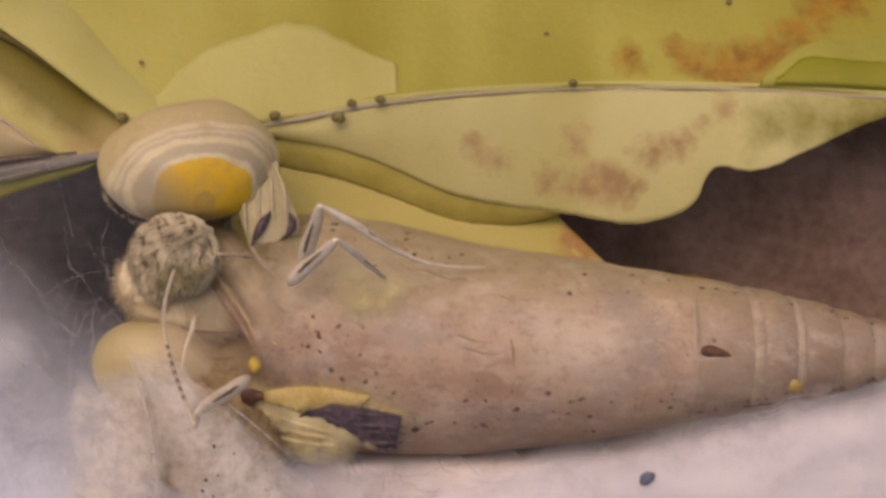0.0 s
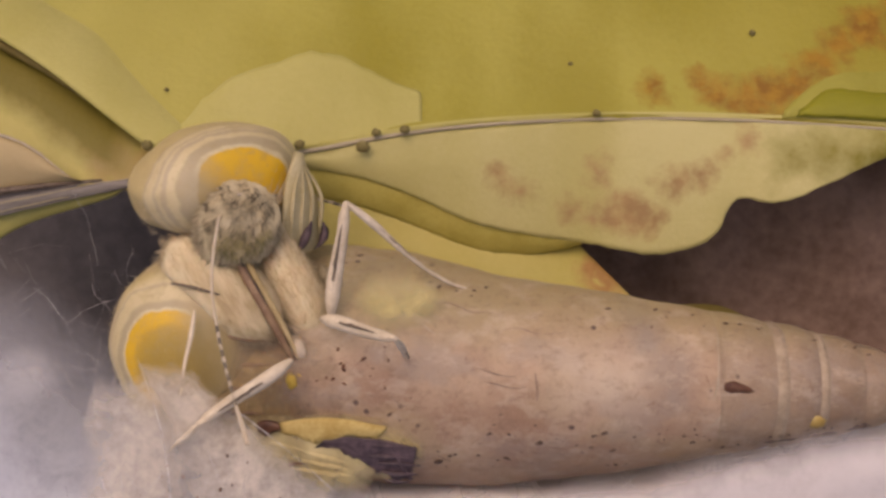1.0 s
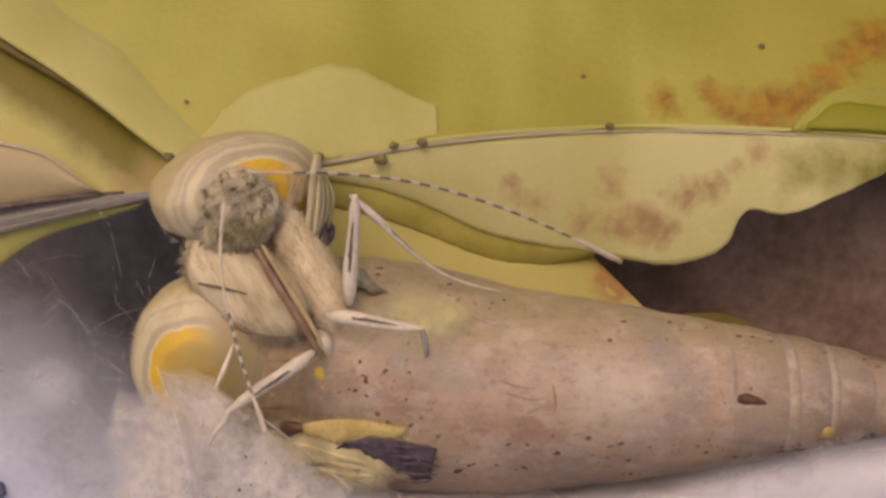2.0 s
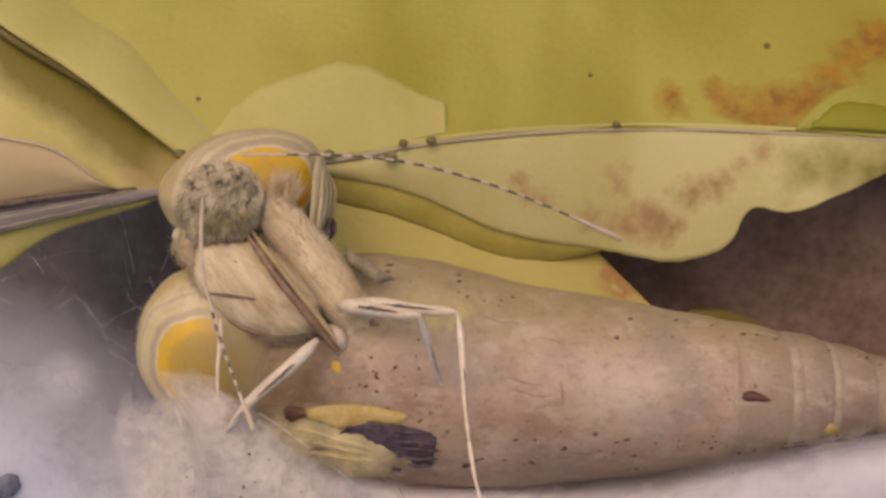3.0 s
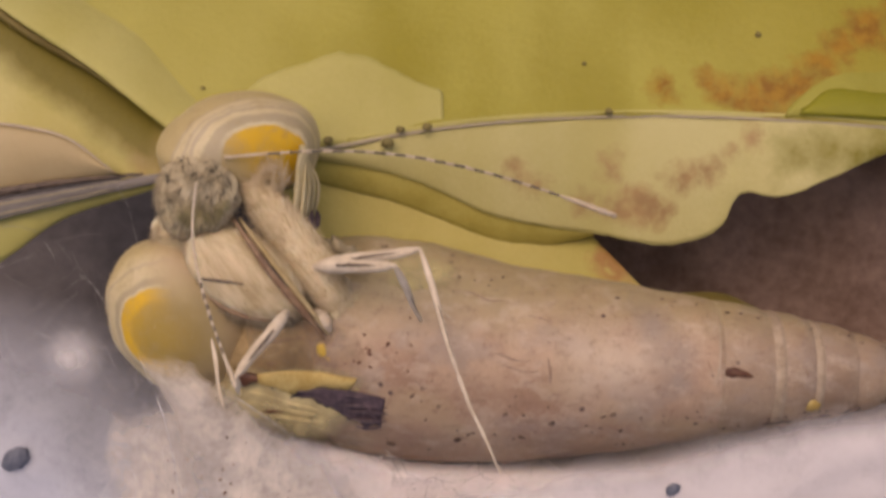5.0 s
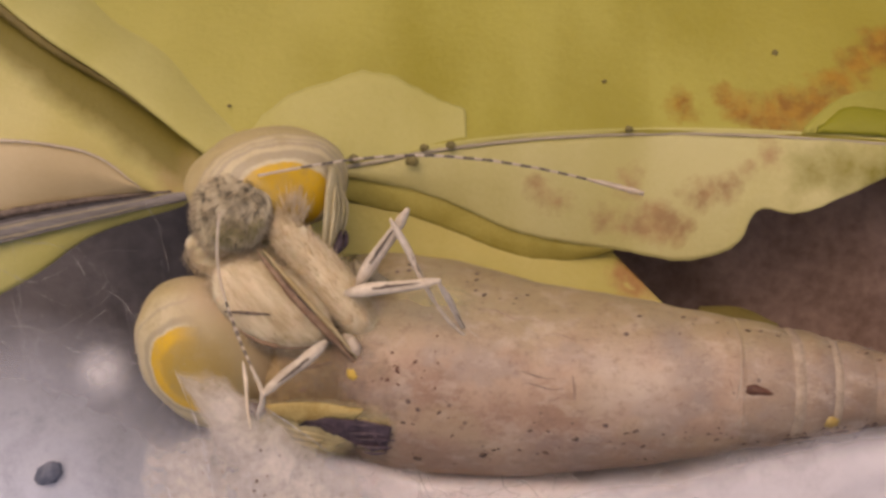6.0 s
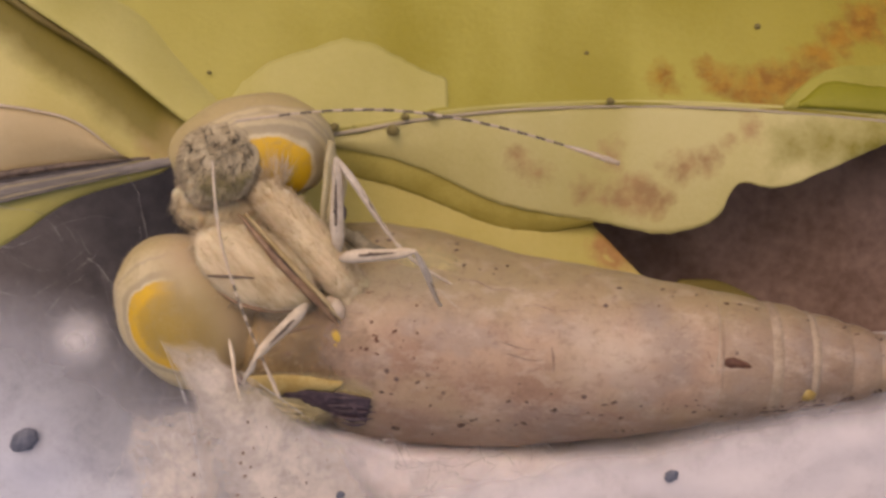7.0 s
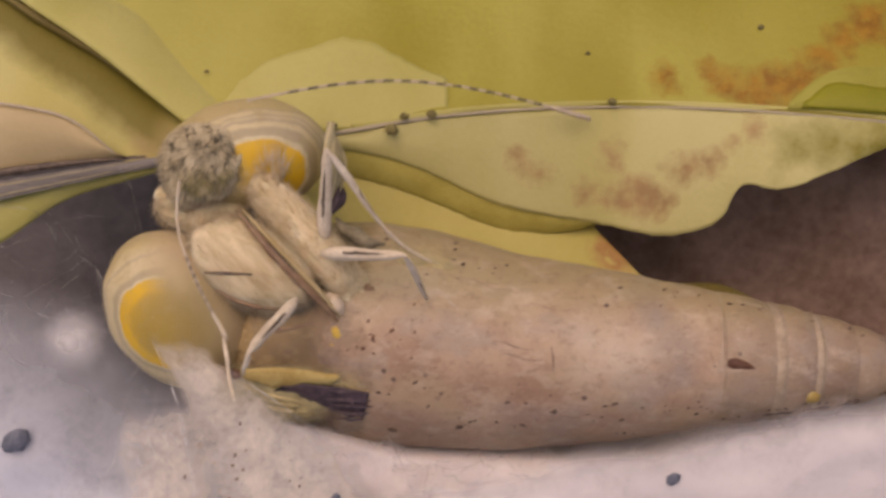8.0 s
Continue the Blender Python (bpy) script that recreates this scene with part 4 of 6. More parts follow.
    part("stem_strip", ruled([(-17, -0.1, 4.7), (-13.2, 0.95, 4.75), (-11, 1.45, 4.65), (-8.9, 1.8, 4.5)], [(-17, -2.2, 4.6), (-13.3, -0.35, 4.55), (-12.1, 0.55, 4.5), (-9.2, 1.6, 4.45)], 40, 10, bulge=0.08, thick=0.1), M_PALE, leaf, "narrow pale green strip beside the stem")
    part("rib_base", ruled([(x, y - 0.2, z - 0.25) for x, y, z in RIB[3:]], [(x, y + 0.2, z - 0.22) for x, y, z in RIB[3:]], 60, 6, thick=0.1, wave=0.02), M_PALE, leaf, "pale tissue along the midrib")
    part("midrib", tube([(x, y, z - 0.2) for x, y, z in RIB], [0.2, 0.17, 0.13, 0.08, 0.06, 0.05, 0.05, 0.05, 0.055, 0.065], 10, 120, rough=0.25), M_RIB, leaf, "grey raised midrib")
    part("stem_strand", tube([(-20, -0.7, 5.1), (-13.2, 1.0, 4.95), (-10.8, 1.55, 4.8), (-8.6, 1.97, 4.6)], [0.25, 0.21, 0.18, 0.12], 12, 60, rough=0.35), M_STEM, leaf, "grey fibrous stem strand")
    for k in range(6):
        d = 0.11 * (k - 2.5)
        part("stem_fibre", tube([(-20, -0.7 + d, 5.33 - d * d), (-13.2, 1.0 + d * 0.8, 5.14 - d * d), (-10.8, 1.55 + d * 0.6, 4.96 - d * d), (-8.6 - 0.2 * k, 1.96 + d * 0.2, 4.68)], [0.03, 0.05, 0.035, 0.01], 6, 60, rough=0.7), (M_STEM, M_RIB, M_STEM)[k % 3], leaf, ("grey stem fibre", "pale stem fibre", "grey stem fibre")[k % 3])
    # Dark strip carries the shaded gap between dried lobe and stem.
    part("stem_strand", tube([(-20, 0.0, 5.0), (-13.2, 1.5, 4.88), (-11.4, 1.8, 4.78), (-9.5, 2.02, 4.6)], [0.16, 0.15, 0.12, 0.04], 8, 60, rough=0.3), M_STRIPE, leaf, "dark strip standing in for the gap above the stem")
    return leaf


build_leaf()


# ---- droppings on the leaf ----
PELLETS = [(-12.35, -5.8, 6.9, 0.4), (-9.8, -5.28, 6.0, 0.22), (5.24, -6.12, 7.95, 0.2), (-3.58, -6.81, 8.2, 0.13)]


def build_frass():
    rng = random.Random(3)
    spots = [(-1.42, 3.50, 3.95, 0.15), (-2.55, 3.02, 4.08, 0.19), (-2.2, 3.42, 3.9, 0.13), (-4.27, 3.06, 4.1, 0.15), (-8.35, 2.98, 4.3, 0.16), (3.93, 4.12, 2.65, 0.13), (3.25, 5.61, 1.82, 0.08), (8.59, 6.62, 1.24, 0.1), (-8.05, 4.6, 3.3, 0.07)]
    for i, (x, y, z, r) in enumerate(spots):
        bm = blob((r, r * rng.uniform(0.7, 1.0), r * 0.8), lumps=0.35, size=0.7, segs=12, rings=8, seed=i)
        thing("frass_pellet", "small dark olive insect dropping stuck to the leaf", "dropping", at=(x, y, z), group="droppings on the leaf", bm=bm, material=M_FRASS)
    for x, y, z, r in PELLETS:
        bm = blob((r, r * 0.75, r * 0.6), lumps=0.25, size=0.8, segs=14, rings=10, turn=(0, 0, 35), seed=r * 9)
        thing("grey_pellet", "blue-grey pellet lying in the white silk", "dropping", at=(x, y, z), group="pellets in the silk", bm=bm, material=M_BLUE)


build_frass()


# ---- the pupal case ----
PUPA_X = [-4.0, -2.5, -1.0, 1.0, 4.0, 6.0, 6.9, 8.6, 10.0, 11.2, 12.0]
PUPA_Y = [-2.65, -2.75, -2.9, -3.13, -3.16, -3.1, -3.08, -3.1, -3.12, -3.13, -3.15]
PUPA_Z = [5.0, 5.02, 5.12, 5.34, 5.8, 6.2, 6.35, 6.5, 6.6, 6.65, 6.65]
PUPA_R = [2.98, 3.08, 3.04, 2.74, 2.33, 1.95, 1.72, 1.40, 1.08, 0.74, 0.3]


def pupa_at(x):
    return [float(np.interp(x, PUPA_X, v)) for v in (PUPA_Y, PUPA_Z, PUPA_R)]


def case_piece(x0, x1, n, swell=0.0, sides=64, open_left=False, thick=0.12):
    """One ring of the case with an inner wall."""
    bm = bmesh.new()
    outer, inner = [], []
    for i in range(n):
        u = i / (n - 1)
        ro, ri = [], []
        for k in range(sides):
            a = 2 * math.pi * k / sides
            x = x0 + (x1 - x0) * u
            if open_left:
                x += (1 - u) ** 3 * (0.7 * rough_at(math.cos(a) * 2, math.sin(a) * 2, 1, 0.8) - 0.9 * max(0, -math.sin(a)))
            cy, cz, r = pupa_at(x)
            r = r + swell * math.sin(math.pi * u) + 0.05 * rough_at(x, math.cos(a) * 2.5, math.sin(a) * 2.5, 0.9)
            for lst, q in ((ro, r), (ri, r - thick)):
                lst.append(bm.verts.new((x * K, (cy + q * math.cos(a)) * K, (cz + q * math.sin(a)) * K)))
        outer.append(ro)
        inner.append(ri)
    for i in range(n - 1):
        for k in range(sides):
            l = (k + 1) % sides
            bm.faces.new((outer[i][k], outer[i][l], outer[i + 1][l], outer[i + 1][k]))
            bm.faces.new((inner[i][k], inner[i + 1][k], inner[i + 1][l], inner[i][l]))
    for e in (0, n - 1):
        for k in range(sides):
            l = (k + 1) % sides
            bm.faces.new((outer[e][k], inner[e][k], inner[e][l], outer[e][l]))
    return bm


def on_case(x, a, lift=0.0):
    """A place on the case: a in degrees from straight up, positive towards the leaf."""
    cy, cz, r = pupa_at(x)
    return (x, cy + (r + lift) * math.sin(radians(a)), cz + (r + lift) * math.cos(radians(a)))


def build_pupa():
    pupa = thing("pupal_case", "split pinkish tan pupal case lying in white silk", "pupa", at=(0, 0, 0))
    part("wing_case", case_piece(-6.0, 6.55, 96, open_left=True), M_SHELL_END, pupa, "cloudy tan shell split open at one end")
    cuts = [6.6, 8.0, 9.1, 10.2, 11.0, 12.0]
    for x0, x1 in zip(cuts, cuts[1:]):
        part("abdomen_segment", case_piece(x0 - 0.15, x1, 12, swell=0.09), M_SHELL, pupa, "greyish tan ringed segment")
    for x in cuts[1:3]:
        part("segment_ring", case_piece(x - 0.2, x + (0.27 if x < 8.5 else 0.14), 11, swell=0.08), M_RINGED, pupa, "pale cream ridge")
    for x0, x1 in zip(cuts, cuts[1:]):
        part("segment_margin", tube([on_case(x0 + (x1 - x0) * u, 66, 0.0 + 0.06 * math.sin(math.pi * u)) for u in (0.02, 0.3, 0.6, 0.98)], [0.005, 0.02, 0.025, 0.008], 8, 20, rough=0.6), M_SEG, pupa, "pale translucent margin")
    for x, lo, hi in ((6.35, -8, 50), (6.8, -40, 52)):
        part("seam", tube([on_case(x + 0.0022 * a - (0.00035 * (a - 8) ** 2 if a < 8 else 0), a, -0.005) for a in np.linspace(lo, hi, 12)], [0.004, 0.03, 0.022, 0.03, 0.004], 6, 40, rough=0.6), M_SEG, pupa, "faint pale seam")
    # Crumbly dark tube: crumbs plus the shade of the gap beside the silk.
    part("gap_strip", tube([on_case(x, -58, 0.03) for x in (7.0, 8.0, 9.0, 10.0, 10.9)], [0.01, 0.05, 0.07, 0.06, 0.07, 0.02], 8, 60, rough=0.9), M_SPOT, pupa, "dark crumbly strip for the shaded gap along the silk")
    pts = [on_case(1.95 + 0.04 * math.sin(i), 5 * i - 10, -0.03) for i in range(8)]
    part("crease_line", tube(pts, [0.02, 0.06, 0.065, 0.06, 0.065, 0.02], 10, 50, rough=0.25), M_FAINT, pupa, "faint brown crease")
    part("thorn", tube([on_case(6.45, 3, -0.16), on_case(6.75, 2, -0.02), on_case(6.95, 1, 0.05), on_case(7.3, -2, 0.06)], [0.05, 0.16, 0.17, 0.13, 0.1, 0.05, 0.01], 12, 24, rough=0.3), M_THORN, pupa, "dark reddish brown pointed spine")
    rng = random.Random(8)
    for i in range(125):
        x = rng.uniform(-2.6, 6.4) if i < 80 else rng.uniform(6.8, 11.2)
        a = rng.gauss(-32, 11) if rng.random() < 0.78 else rng.uniform(35, 70)
        if i >= 80:
            a = rng.choice([-1, 1]) * rng.uniform(20, 58)
        r = rng.uniform(0.014, 0.034) * rng.choice([0.8, 1.0, 1.4])
        part("spot", blob((r * rng.uniform(1.0, 2.4), r, r * 0.5), on_case(x, a, 0.0), (-a, 0, rng.uniform(-40, 40)), 0.6, 0.8, segs=8, rings=6, seed=i), M_SPOT, pupa)
    for i in range(34):
        x, a, r = 6.7 + 0.27 * (i // 2) + rng.gauss(0, 0.06), (rng.gauss(58, 5) if i % 2 else rng.gauss(-50, 5)), rng.uniform(0.03, 0.065)
        part("spot", blob((r * rng.uniform(1.0, 1.8), r * 0.7, r * 0.5), on_case(x, a, 0.06), (-a, 0, rng.uniform(-30, 30)), 0.6, 0.8, segs=10, rings=8, seed=i), M_SPOT, pupa)
    for i in range(16):
        x, a, r = -2.5 + rng.gauss(0, 0.5), -1 + rng.gauss(0, 11), rng.uniform(0.016, 0.042)
        part("spot", blob((r * rng.uniform(1.0, 2.0), r, r * 0.5), on_case(x, a, 0.02), (-a, 0, rng.uniform(-90, 90)), 0.7, 0.7, segs=10, rings=8, seed=i), M_THORN if i != 5 else M_GOLD, pupa)
    for x, a0, ln in ((0.2, 8, 1.9), (0.4, 2, 1.8), (1.2, 32, 1.5), (2.0, -35, 1.2), (-0.4, 40, 1.3)):
        pts = [on_case(x + ln * i / 8, a0 + 1.2 * math.sin(i), 0.0) for i in range(9)]
        part("streak", tube(pts, [0.005, 0.028, 0.02, 0.005], 6, 24, rough=0.4), M_FAINT, pupa, "thin brown streak")
    for x, a, r, ln in ((-2.5, 66, 0.07, 1.6), (-1.6, 68, 0.04, 2.6), (-0.65, 62, 0.05, 1.5), (0.75, 60, 0.05, 1.2), (-1.95, 54, 0.045, 1.4), (5.0, 64, 0.04, 1.8), (8.45, 66, 0.05, 1.8), (7.0, 66, 0.05, 1.6), (7.7, 62, 0.045, 1.4), (9.4, 62, 0.045, 1.7), (10.2, 58, 0.04, 1.5), (7.3, 42, 0.05, 1.3), (7.75, 43, 0.05, 1.2), (9.0, 30, 0.045, 1.4), (7.9, -24, 0.05, 1.2), (8.3, -44, 0.06, 1.8), (0.55, -38, 0.05, 1.2), (-0.4, -44, 0.08, 1.4), (-2.2, -52, 0.09, 1.4), (3.65, -26, 0.045, 1.9), (4.4, -30, 0.05, 1.5), (5.85, -42, 0.05, 1.7), (0.85, -24, 0.05, 1.5), (-1.2, -30, 0.07, 1.5)):
        part("mark", blob((r * ln, r, r * 0.5), on_case(x, a, 0.0), (-a, 0, 20 * math.sin(9 * x)), 0.5, 0.7, segs=12, rings=8, seed=x), M_SPOT, pupa, "blackish brown mark")
    for k, (x, a, ln) in enumerate(((-1.4, -34, 0.6), (-0.9, -42, 0.8), (-1.2, 28, 0.7), (-1.6, -8, 0.5))):
        part("wrinkle", tube([on_case(x + ln * u, a + 5 * math.sin(2.6 * u + k), -0.01) for u in np.linspace(0, 1, 6)], [0.005, 0.03, 0.018, 0.03, 0.005], 6, 30, rough=0.7), (M_SEG, M_FAINT)[k % 2], pupa, ("pale wrinkle", "brown wrinkle")[k % 2])
    part("gold_spot", blob((0.24, 0.2, 0.06), on_case(8.85, -36, 0.04), (36, 0, 0), 0.45, 0.7, segs=16, rings=10), M_OCHRE, pupa, "yellow spot")


build_pupa()


# ---- the shell flap torn off the front ----
def film(edge_a, edge_b, nu, nv, **shape):
    """A sheet that knows how far each place lies from its torn edges."""
    bm = ruled(edge_a, edge_b, nu, nv, **shape)
    cover = bm.verts.layers.float.new("cover")
    for k, v in enumerate(bm.verts):
        j, i = divmod(k % (nu * nv), nu)
        v[cover] = min(1.0, 2.6 * min(j, nv - 1 - j) / (nv - 1), 6.0 * (nu - 1 - i) / (nu - 1))
    return bm


def build_flap():
    bm = film([(1.2, -8.0, -0.4), (1.05, -5.5, -0.3), (0.9, -3.5, -0.1), (0.5, -1.5, 0.0), (-0.15, 0.1, 0.0)], [(8.5, -8.0, -1.6), (6.6, -5.6, -1.4), (5.2, -3.6, -1.0), (3.0, -1.6, -0.2), (0.7, 0.1, 0.0)], 60, 40, bulge=0.25, thick=0, wave=0.2, ripple=0.06, ragged=0.25)
    flap = thing("shell_flap", "torn pinkish translucent flap of pupal shell with dark specks", "shell flap", bm=bm, material=M_FLAP)
    lobe = part("flap_lobe", film([(-1.6, -8.0, -0.7), (-1.2, -5.0, -0.6), (-1.1, -3.0, -0.4), (-0.8, -1.9, -0.2)], [(1.6, -8.0, -0.4), (1.6, -5.0, -0.3), (1.5, -3.0, -0.2), (1.1, -1.6, -0.1)], 40, 24, bulge=0.2, thick=0, wave=0.2, ripple=0.1, ragged=0.1), M_FLAP, flap, "lumpy whitish lobe of shell and silk")
    part("flap_edge", tube([(1.9, -0.75, 0.08), (3.0, -1.55, -0.1), (4.2, -2.6, -0.55), (5.2, -3.55, -0.9)], [0.004, 0.014, 0.01, 0.014, 0.004], 6, 60, rough=0.7), M_FIBRE, flap, "pale torn edge")
    part("flap_fold", tube([(-0.1, 0.05, 0.05), (0.5, -1.45, 0.08), (0.9, -3.4, 0.1), (1.05, -5.0, 0.0)], [0.004, 0.016, 0.012, 0.004], 6, 50, rough=0.6), M_FIBRE, flap, "pale fold")
    rng = random.Random(12)
    for _ in range(44):
        u, v = rng.uniform(0.05, 0.95), rng.uniform(0.05, 1.1)
        x, y, r = 0.4 + 4.4 * u, -1.3 - 0.42 * u * 3.6 - 3.0 * v, rng.uniform(0.012, 0.04)
        part("speck", blob((r * 1.5, r, r), (x, y, 0.18 - 0.9 * min(1, max(0, (x - 0.9) / 4.3)) * min(1, -y / 3.6)), (0, 0, rng.uniform(0, 90)), 0.2, segs=8, rings=6), M_THORN, flap)
    return flap, lobe


shell_flap, flap_lobe = build_flap()

# ---- the butterfly ----
butterfly = thing("butterfly", "cream and yellow butterfly working itself out of its pupal case", "butterfly", at=(-6.0, -1.5, 5.0))


def build_eye(name, radii, material, label, turn=0, box=1.0, flat=1.0):
    rng = random.Random(len(label))
    bm = blob(radii, turn=(0, 0, turn), lumps=0.04, segs=64, rings=40, box=box)
    for v in bm.verts:
        if v.co.y < 0:
            v.co.y *= flat
    eye = part(name, bm, material, butterfly, label)
    part("eye_fur", fur([r * 0.97 for r in radii], 300, 0.1, 0.011, rng, up=0.1, turn=(0, 0, turn)), M_PALE_TUFT, eye, "short cream hairs", kind="stuff")
    part("rim_fur", fur([r * 0.985 for r in radii], 2200, 0.12, 0.011, rng, up=0.02, top=0.35, lean=0.4, turn=(0, 0, turn), comb=(0, 0, -0.3)), M_PALE_TUFT, eye, "fine cream fringe", kind="stuff")
    return eye


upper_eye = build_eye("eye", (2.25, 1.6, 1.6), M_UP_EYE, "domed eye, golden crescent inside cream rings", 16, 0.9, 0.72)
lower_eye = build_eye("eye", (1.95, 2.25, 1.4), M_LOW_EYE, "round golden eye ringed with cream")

rng_face = random.Random(21)
FACE = (0.1, 0.02, -0.54)
face = part("face", blob((1.08, 1.05, 0.42), FACE, lumps=0.14, size=0.5, segs=48, rings=30), M_FACE, butterfly, "grey-green furry face")
part("cheek", blob((0.5, 0.9, 0.45), (-0.45, -0.25, -0.7), (0, 0, 12), 0.12, 0.7), M_CREAM, face, "whitish cheek")
part("neck", blob((1.25, 0.8, 0.45), (0.0, -1.1, -1.3), (0, 0, -10), 0.12, 0.6), M_CREAM, face, "cream neck")
part("face_fur", fur((1.05, 1.02, 0.42), 1300, 0.22, 0.012, rng_face, FACE, up=-0.1, lean=0.25, comb=(-0.6, -1.0, 0.0)), M_PALE_TUFT, face, "pale grey hairs", kind="stuff")
part("face_fur", fur((1.05, 1.02, 0.43), 1000, 0.2, 0.013, rng_face, FACE, up=0.1, lean=0.3, comb=(-0.4, -1.0, 0)), M_DUSK, face, "dusky grey hairs", kind="stuff")
for x, y, r in ((0.2, -0.55, 0.36), (0.5, -0.42, 0.28), (-0.1, -0.5, 0.22), (0.75, -0.25, 0.2)):
    part("olive_fur", fur((r, r, 0.1), 150, 0.15, 0.019, rng_face, (x, y, -0.2 - 0.14 * (x * x + y * y)), up=0.0, lean=0.35, comb=(0, -0.8, 0)), M_CHIN, face, "olive green hairs", kind="stuff")
for i, (x, y) in enumerate(((-0.62, 0.42), (-0.3, 0.1), (-0.15, 0.8), (0.5, 0.75), (0.85, 0.4), (0.08, 0.52), (0.22, 0.36), (0.48, 0.3), (0.62, 0.52), (0.1, 0.06), (0.75, 0.1), (-0.55, -0.05), (0.5, -0.08), (0.28, -0.22), (-0.2, -0.25))):
    z = -0.17 - 0.14 * ((x - 0.22) ** 2 + (y - 0.1) ** 2)
    r = rng_face.uniform(0.06, 0.13)
    part("dark_tuft", fur((r, r * 1.2, 0.06), 42, rng_face.uniform(0.12, 0.24), 0.014, rng_face, (x, y, z), up=-0.1, lean=0.7, comb=(rng_face.uniform(-0.8, 0.8), -1.0, 0.3)), M_DUSK if i % 3 == 1 else M_CLUMP, face, "dark hair tuft", kind="stuff")
part("cheek_fur", fur((0.5, 0.9, 0.45), 900, 0.2, 0.014, rng_face, (-0.45, -0.25, -0.7), up=-0.3, lean=0.5, comb=(-0.4, -0.8, 0), turn=(0, 0, 12)), M_PALE_TUFT, face, "whitish hairs", kind="stuff")
part("neck_fur", fur((1.25, 0.8, 0.45), 1200, 0.24, 0.015, rng_face, (0.0, -1.1, -1.3), up=-0.3, lean=0.55, comb=(0.1, -1.0, 0)), M_PALE_TUFT, face, "cream hairs", kind="stuff")

# thorax: the origin lies at the yellow tip of the mouthparts
thorax = part("thorax", blob((2.6, 2.4, 1.9), (-1.2, -0.1, -1.75), lumps=0.12, size=0.8), M_BODY, butterfly, "olive brown furry thorax")
rng_th = random.Random(4)
part("thorax_fur", fur((2.6, 2.4, 1.9), 2400, 0.32, 0.021, rng_th, (-1.2, -0.1, -1.75), up=0.0, lean=0.6), M_BODY, thorax, "olive brown hairs", kind="stuff")
part("thorax_fur", fur((2.6, 2.4, 1.9), 700, 0.34, 0.017, rng_th, (-1.2, -0.1, -1.75), up=0.0, lean=0.6), M_PALE_TUFT, thorax, "sparse cream hairs", kind="stuff")

# the broad palp beside the tongue, rounded, with a brown lower edge
BROAD = (-2.05, 1.95, 0.28)
part("palp", blob((1.75, 1.08, 0.75), BROAD, (0, 0, -30), 0.03, 0.8, segs=48, rings=30), M_PALP, thorax, "broad rounded cream palp")
part("palp_fringe", fur((1.75, 1.08, 0.75), 3000, 0.3, 0.013, rng_th, BROAD, up=-0.3, top=0.35, lean=0.5, turn=(0, 0, -30), comb=(0.5, -0.6, 0.1)), M_PALE_TUFT, thorax, "cream fringe", kind="stuff")
part("palp_fur", fur((1.75, 1.08, 0.75), 1200, 0.12, 0.01, rng_th, BROAD, up=-0.1, lean=0.25, turn=(0, 0, -30), comb=(1.6, -1.0, -0.1)), M_PALE_TUFT, thorax, "cream combed hairs", kind="stuff")
part("palp_fur", fur((1.75, 1.08, 0.75), 160, 0.2, 0.012, rng_th, BROAD, up=0.0, lean=0.25, turn=(0, 0, -30), comb=(1.6, -1.0, -0.1)), M_SAND, thorax, "sandy combed hairs", kind="stuff")
part("palp_edge", tube([(-3.3, 1.7, 0.45), (-2.7, 1.2, 0.62), (-1.9, 0.86, 0.62), (-1.1, 0.78, 0.5), (-0.55, 0.85, 0.35)], [0.01, 0.05, 0.07, 0.05, 0.01], 8, 40, rough=0.7), M_BROWN, thorax, "brown lower edge")
part("palp_line", tube([(-3.2, 1.85, 0.82), (-2.6, 1.8, 1.02), (-1.95, 1.72, 1.02)], [0.02, 0.045, 0.02], 6, 20), M_STRIPE, thorax, "thin dark line")
# the straight palp on the far side of the tongue, blunt and tufted at its end
LONG = [(0.5, 1.0, -0.3), (0.1, 1.7, 0.05), (-0.65, 2.75, 0.2), (-1.4, 3.65, 0.2), (-1.95, 4.3, 0.1)]
LONG_R = [0.4, 0.55, 0.58, 0.58, 0.55, 0.5, 0.3]
part("palp", tube(LONG, LONG_R, 24, 50, rough=0.07), M_PALP, thorax, "straight cream palp")
part("palp_fur", pelt(LONG, LONG_R, 2600, 0.28, 0.013, rng_th, 0.4, 0.35), M_PALE_TUFT, thorax, "pale combed hairs", kind="stuff")
part("palp_fur", pelt(LONG, LONG_R, 500, 0.3, 0.017, rng_th, 0.2), M_SAND, thorax, "sandy combed hairs", kind="stuff")
part("palp_tuft", fur((0.42, 0.4, 0.25), 700, 0.42, 0.015, rng_th, (-1.85, 4.15, 0.15), up=-0.2, lean=0.3, comb=(-0.8, 1.4, 0.0)), M_PALE_TUFT, thorax, "pinkish cream end tuft", kind="stuff")
for k in range(3):
    o = (-0.3, 0.02, 0.3)[k]
    part("palp_line", tube([(-1.35 + o * 0.8, 3.55 + o * 0.6, 0.62 - 0.9 * o * o), (-0.7 + o * 0.8, 2.75 + o * 0.6, 0.72 - 0.9 * o * o), (-0.1 + o * 0.8, 1.9 + o * 0.6, 0.6 - 0.9 * o * o)], [0.004, 0.02, 0.012, 0.02, 0.004], 6, 30, rough=0.7), (M_SAND, M_FAINT, M_SAND)[k], thorax, "fine brown line")
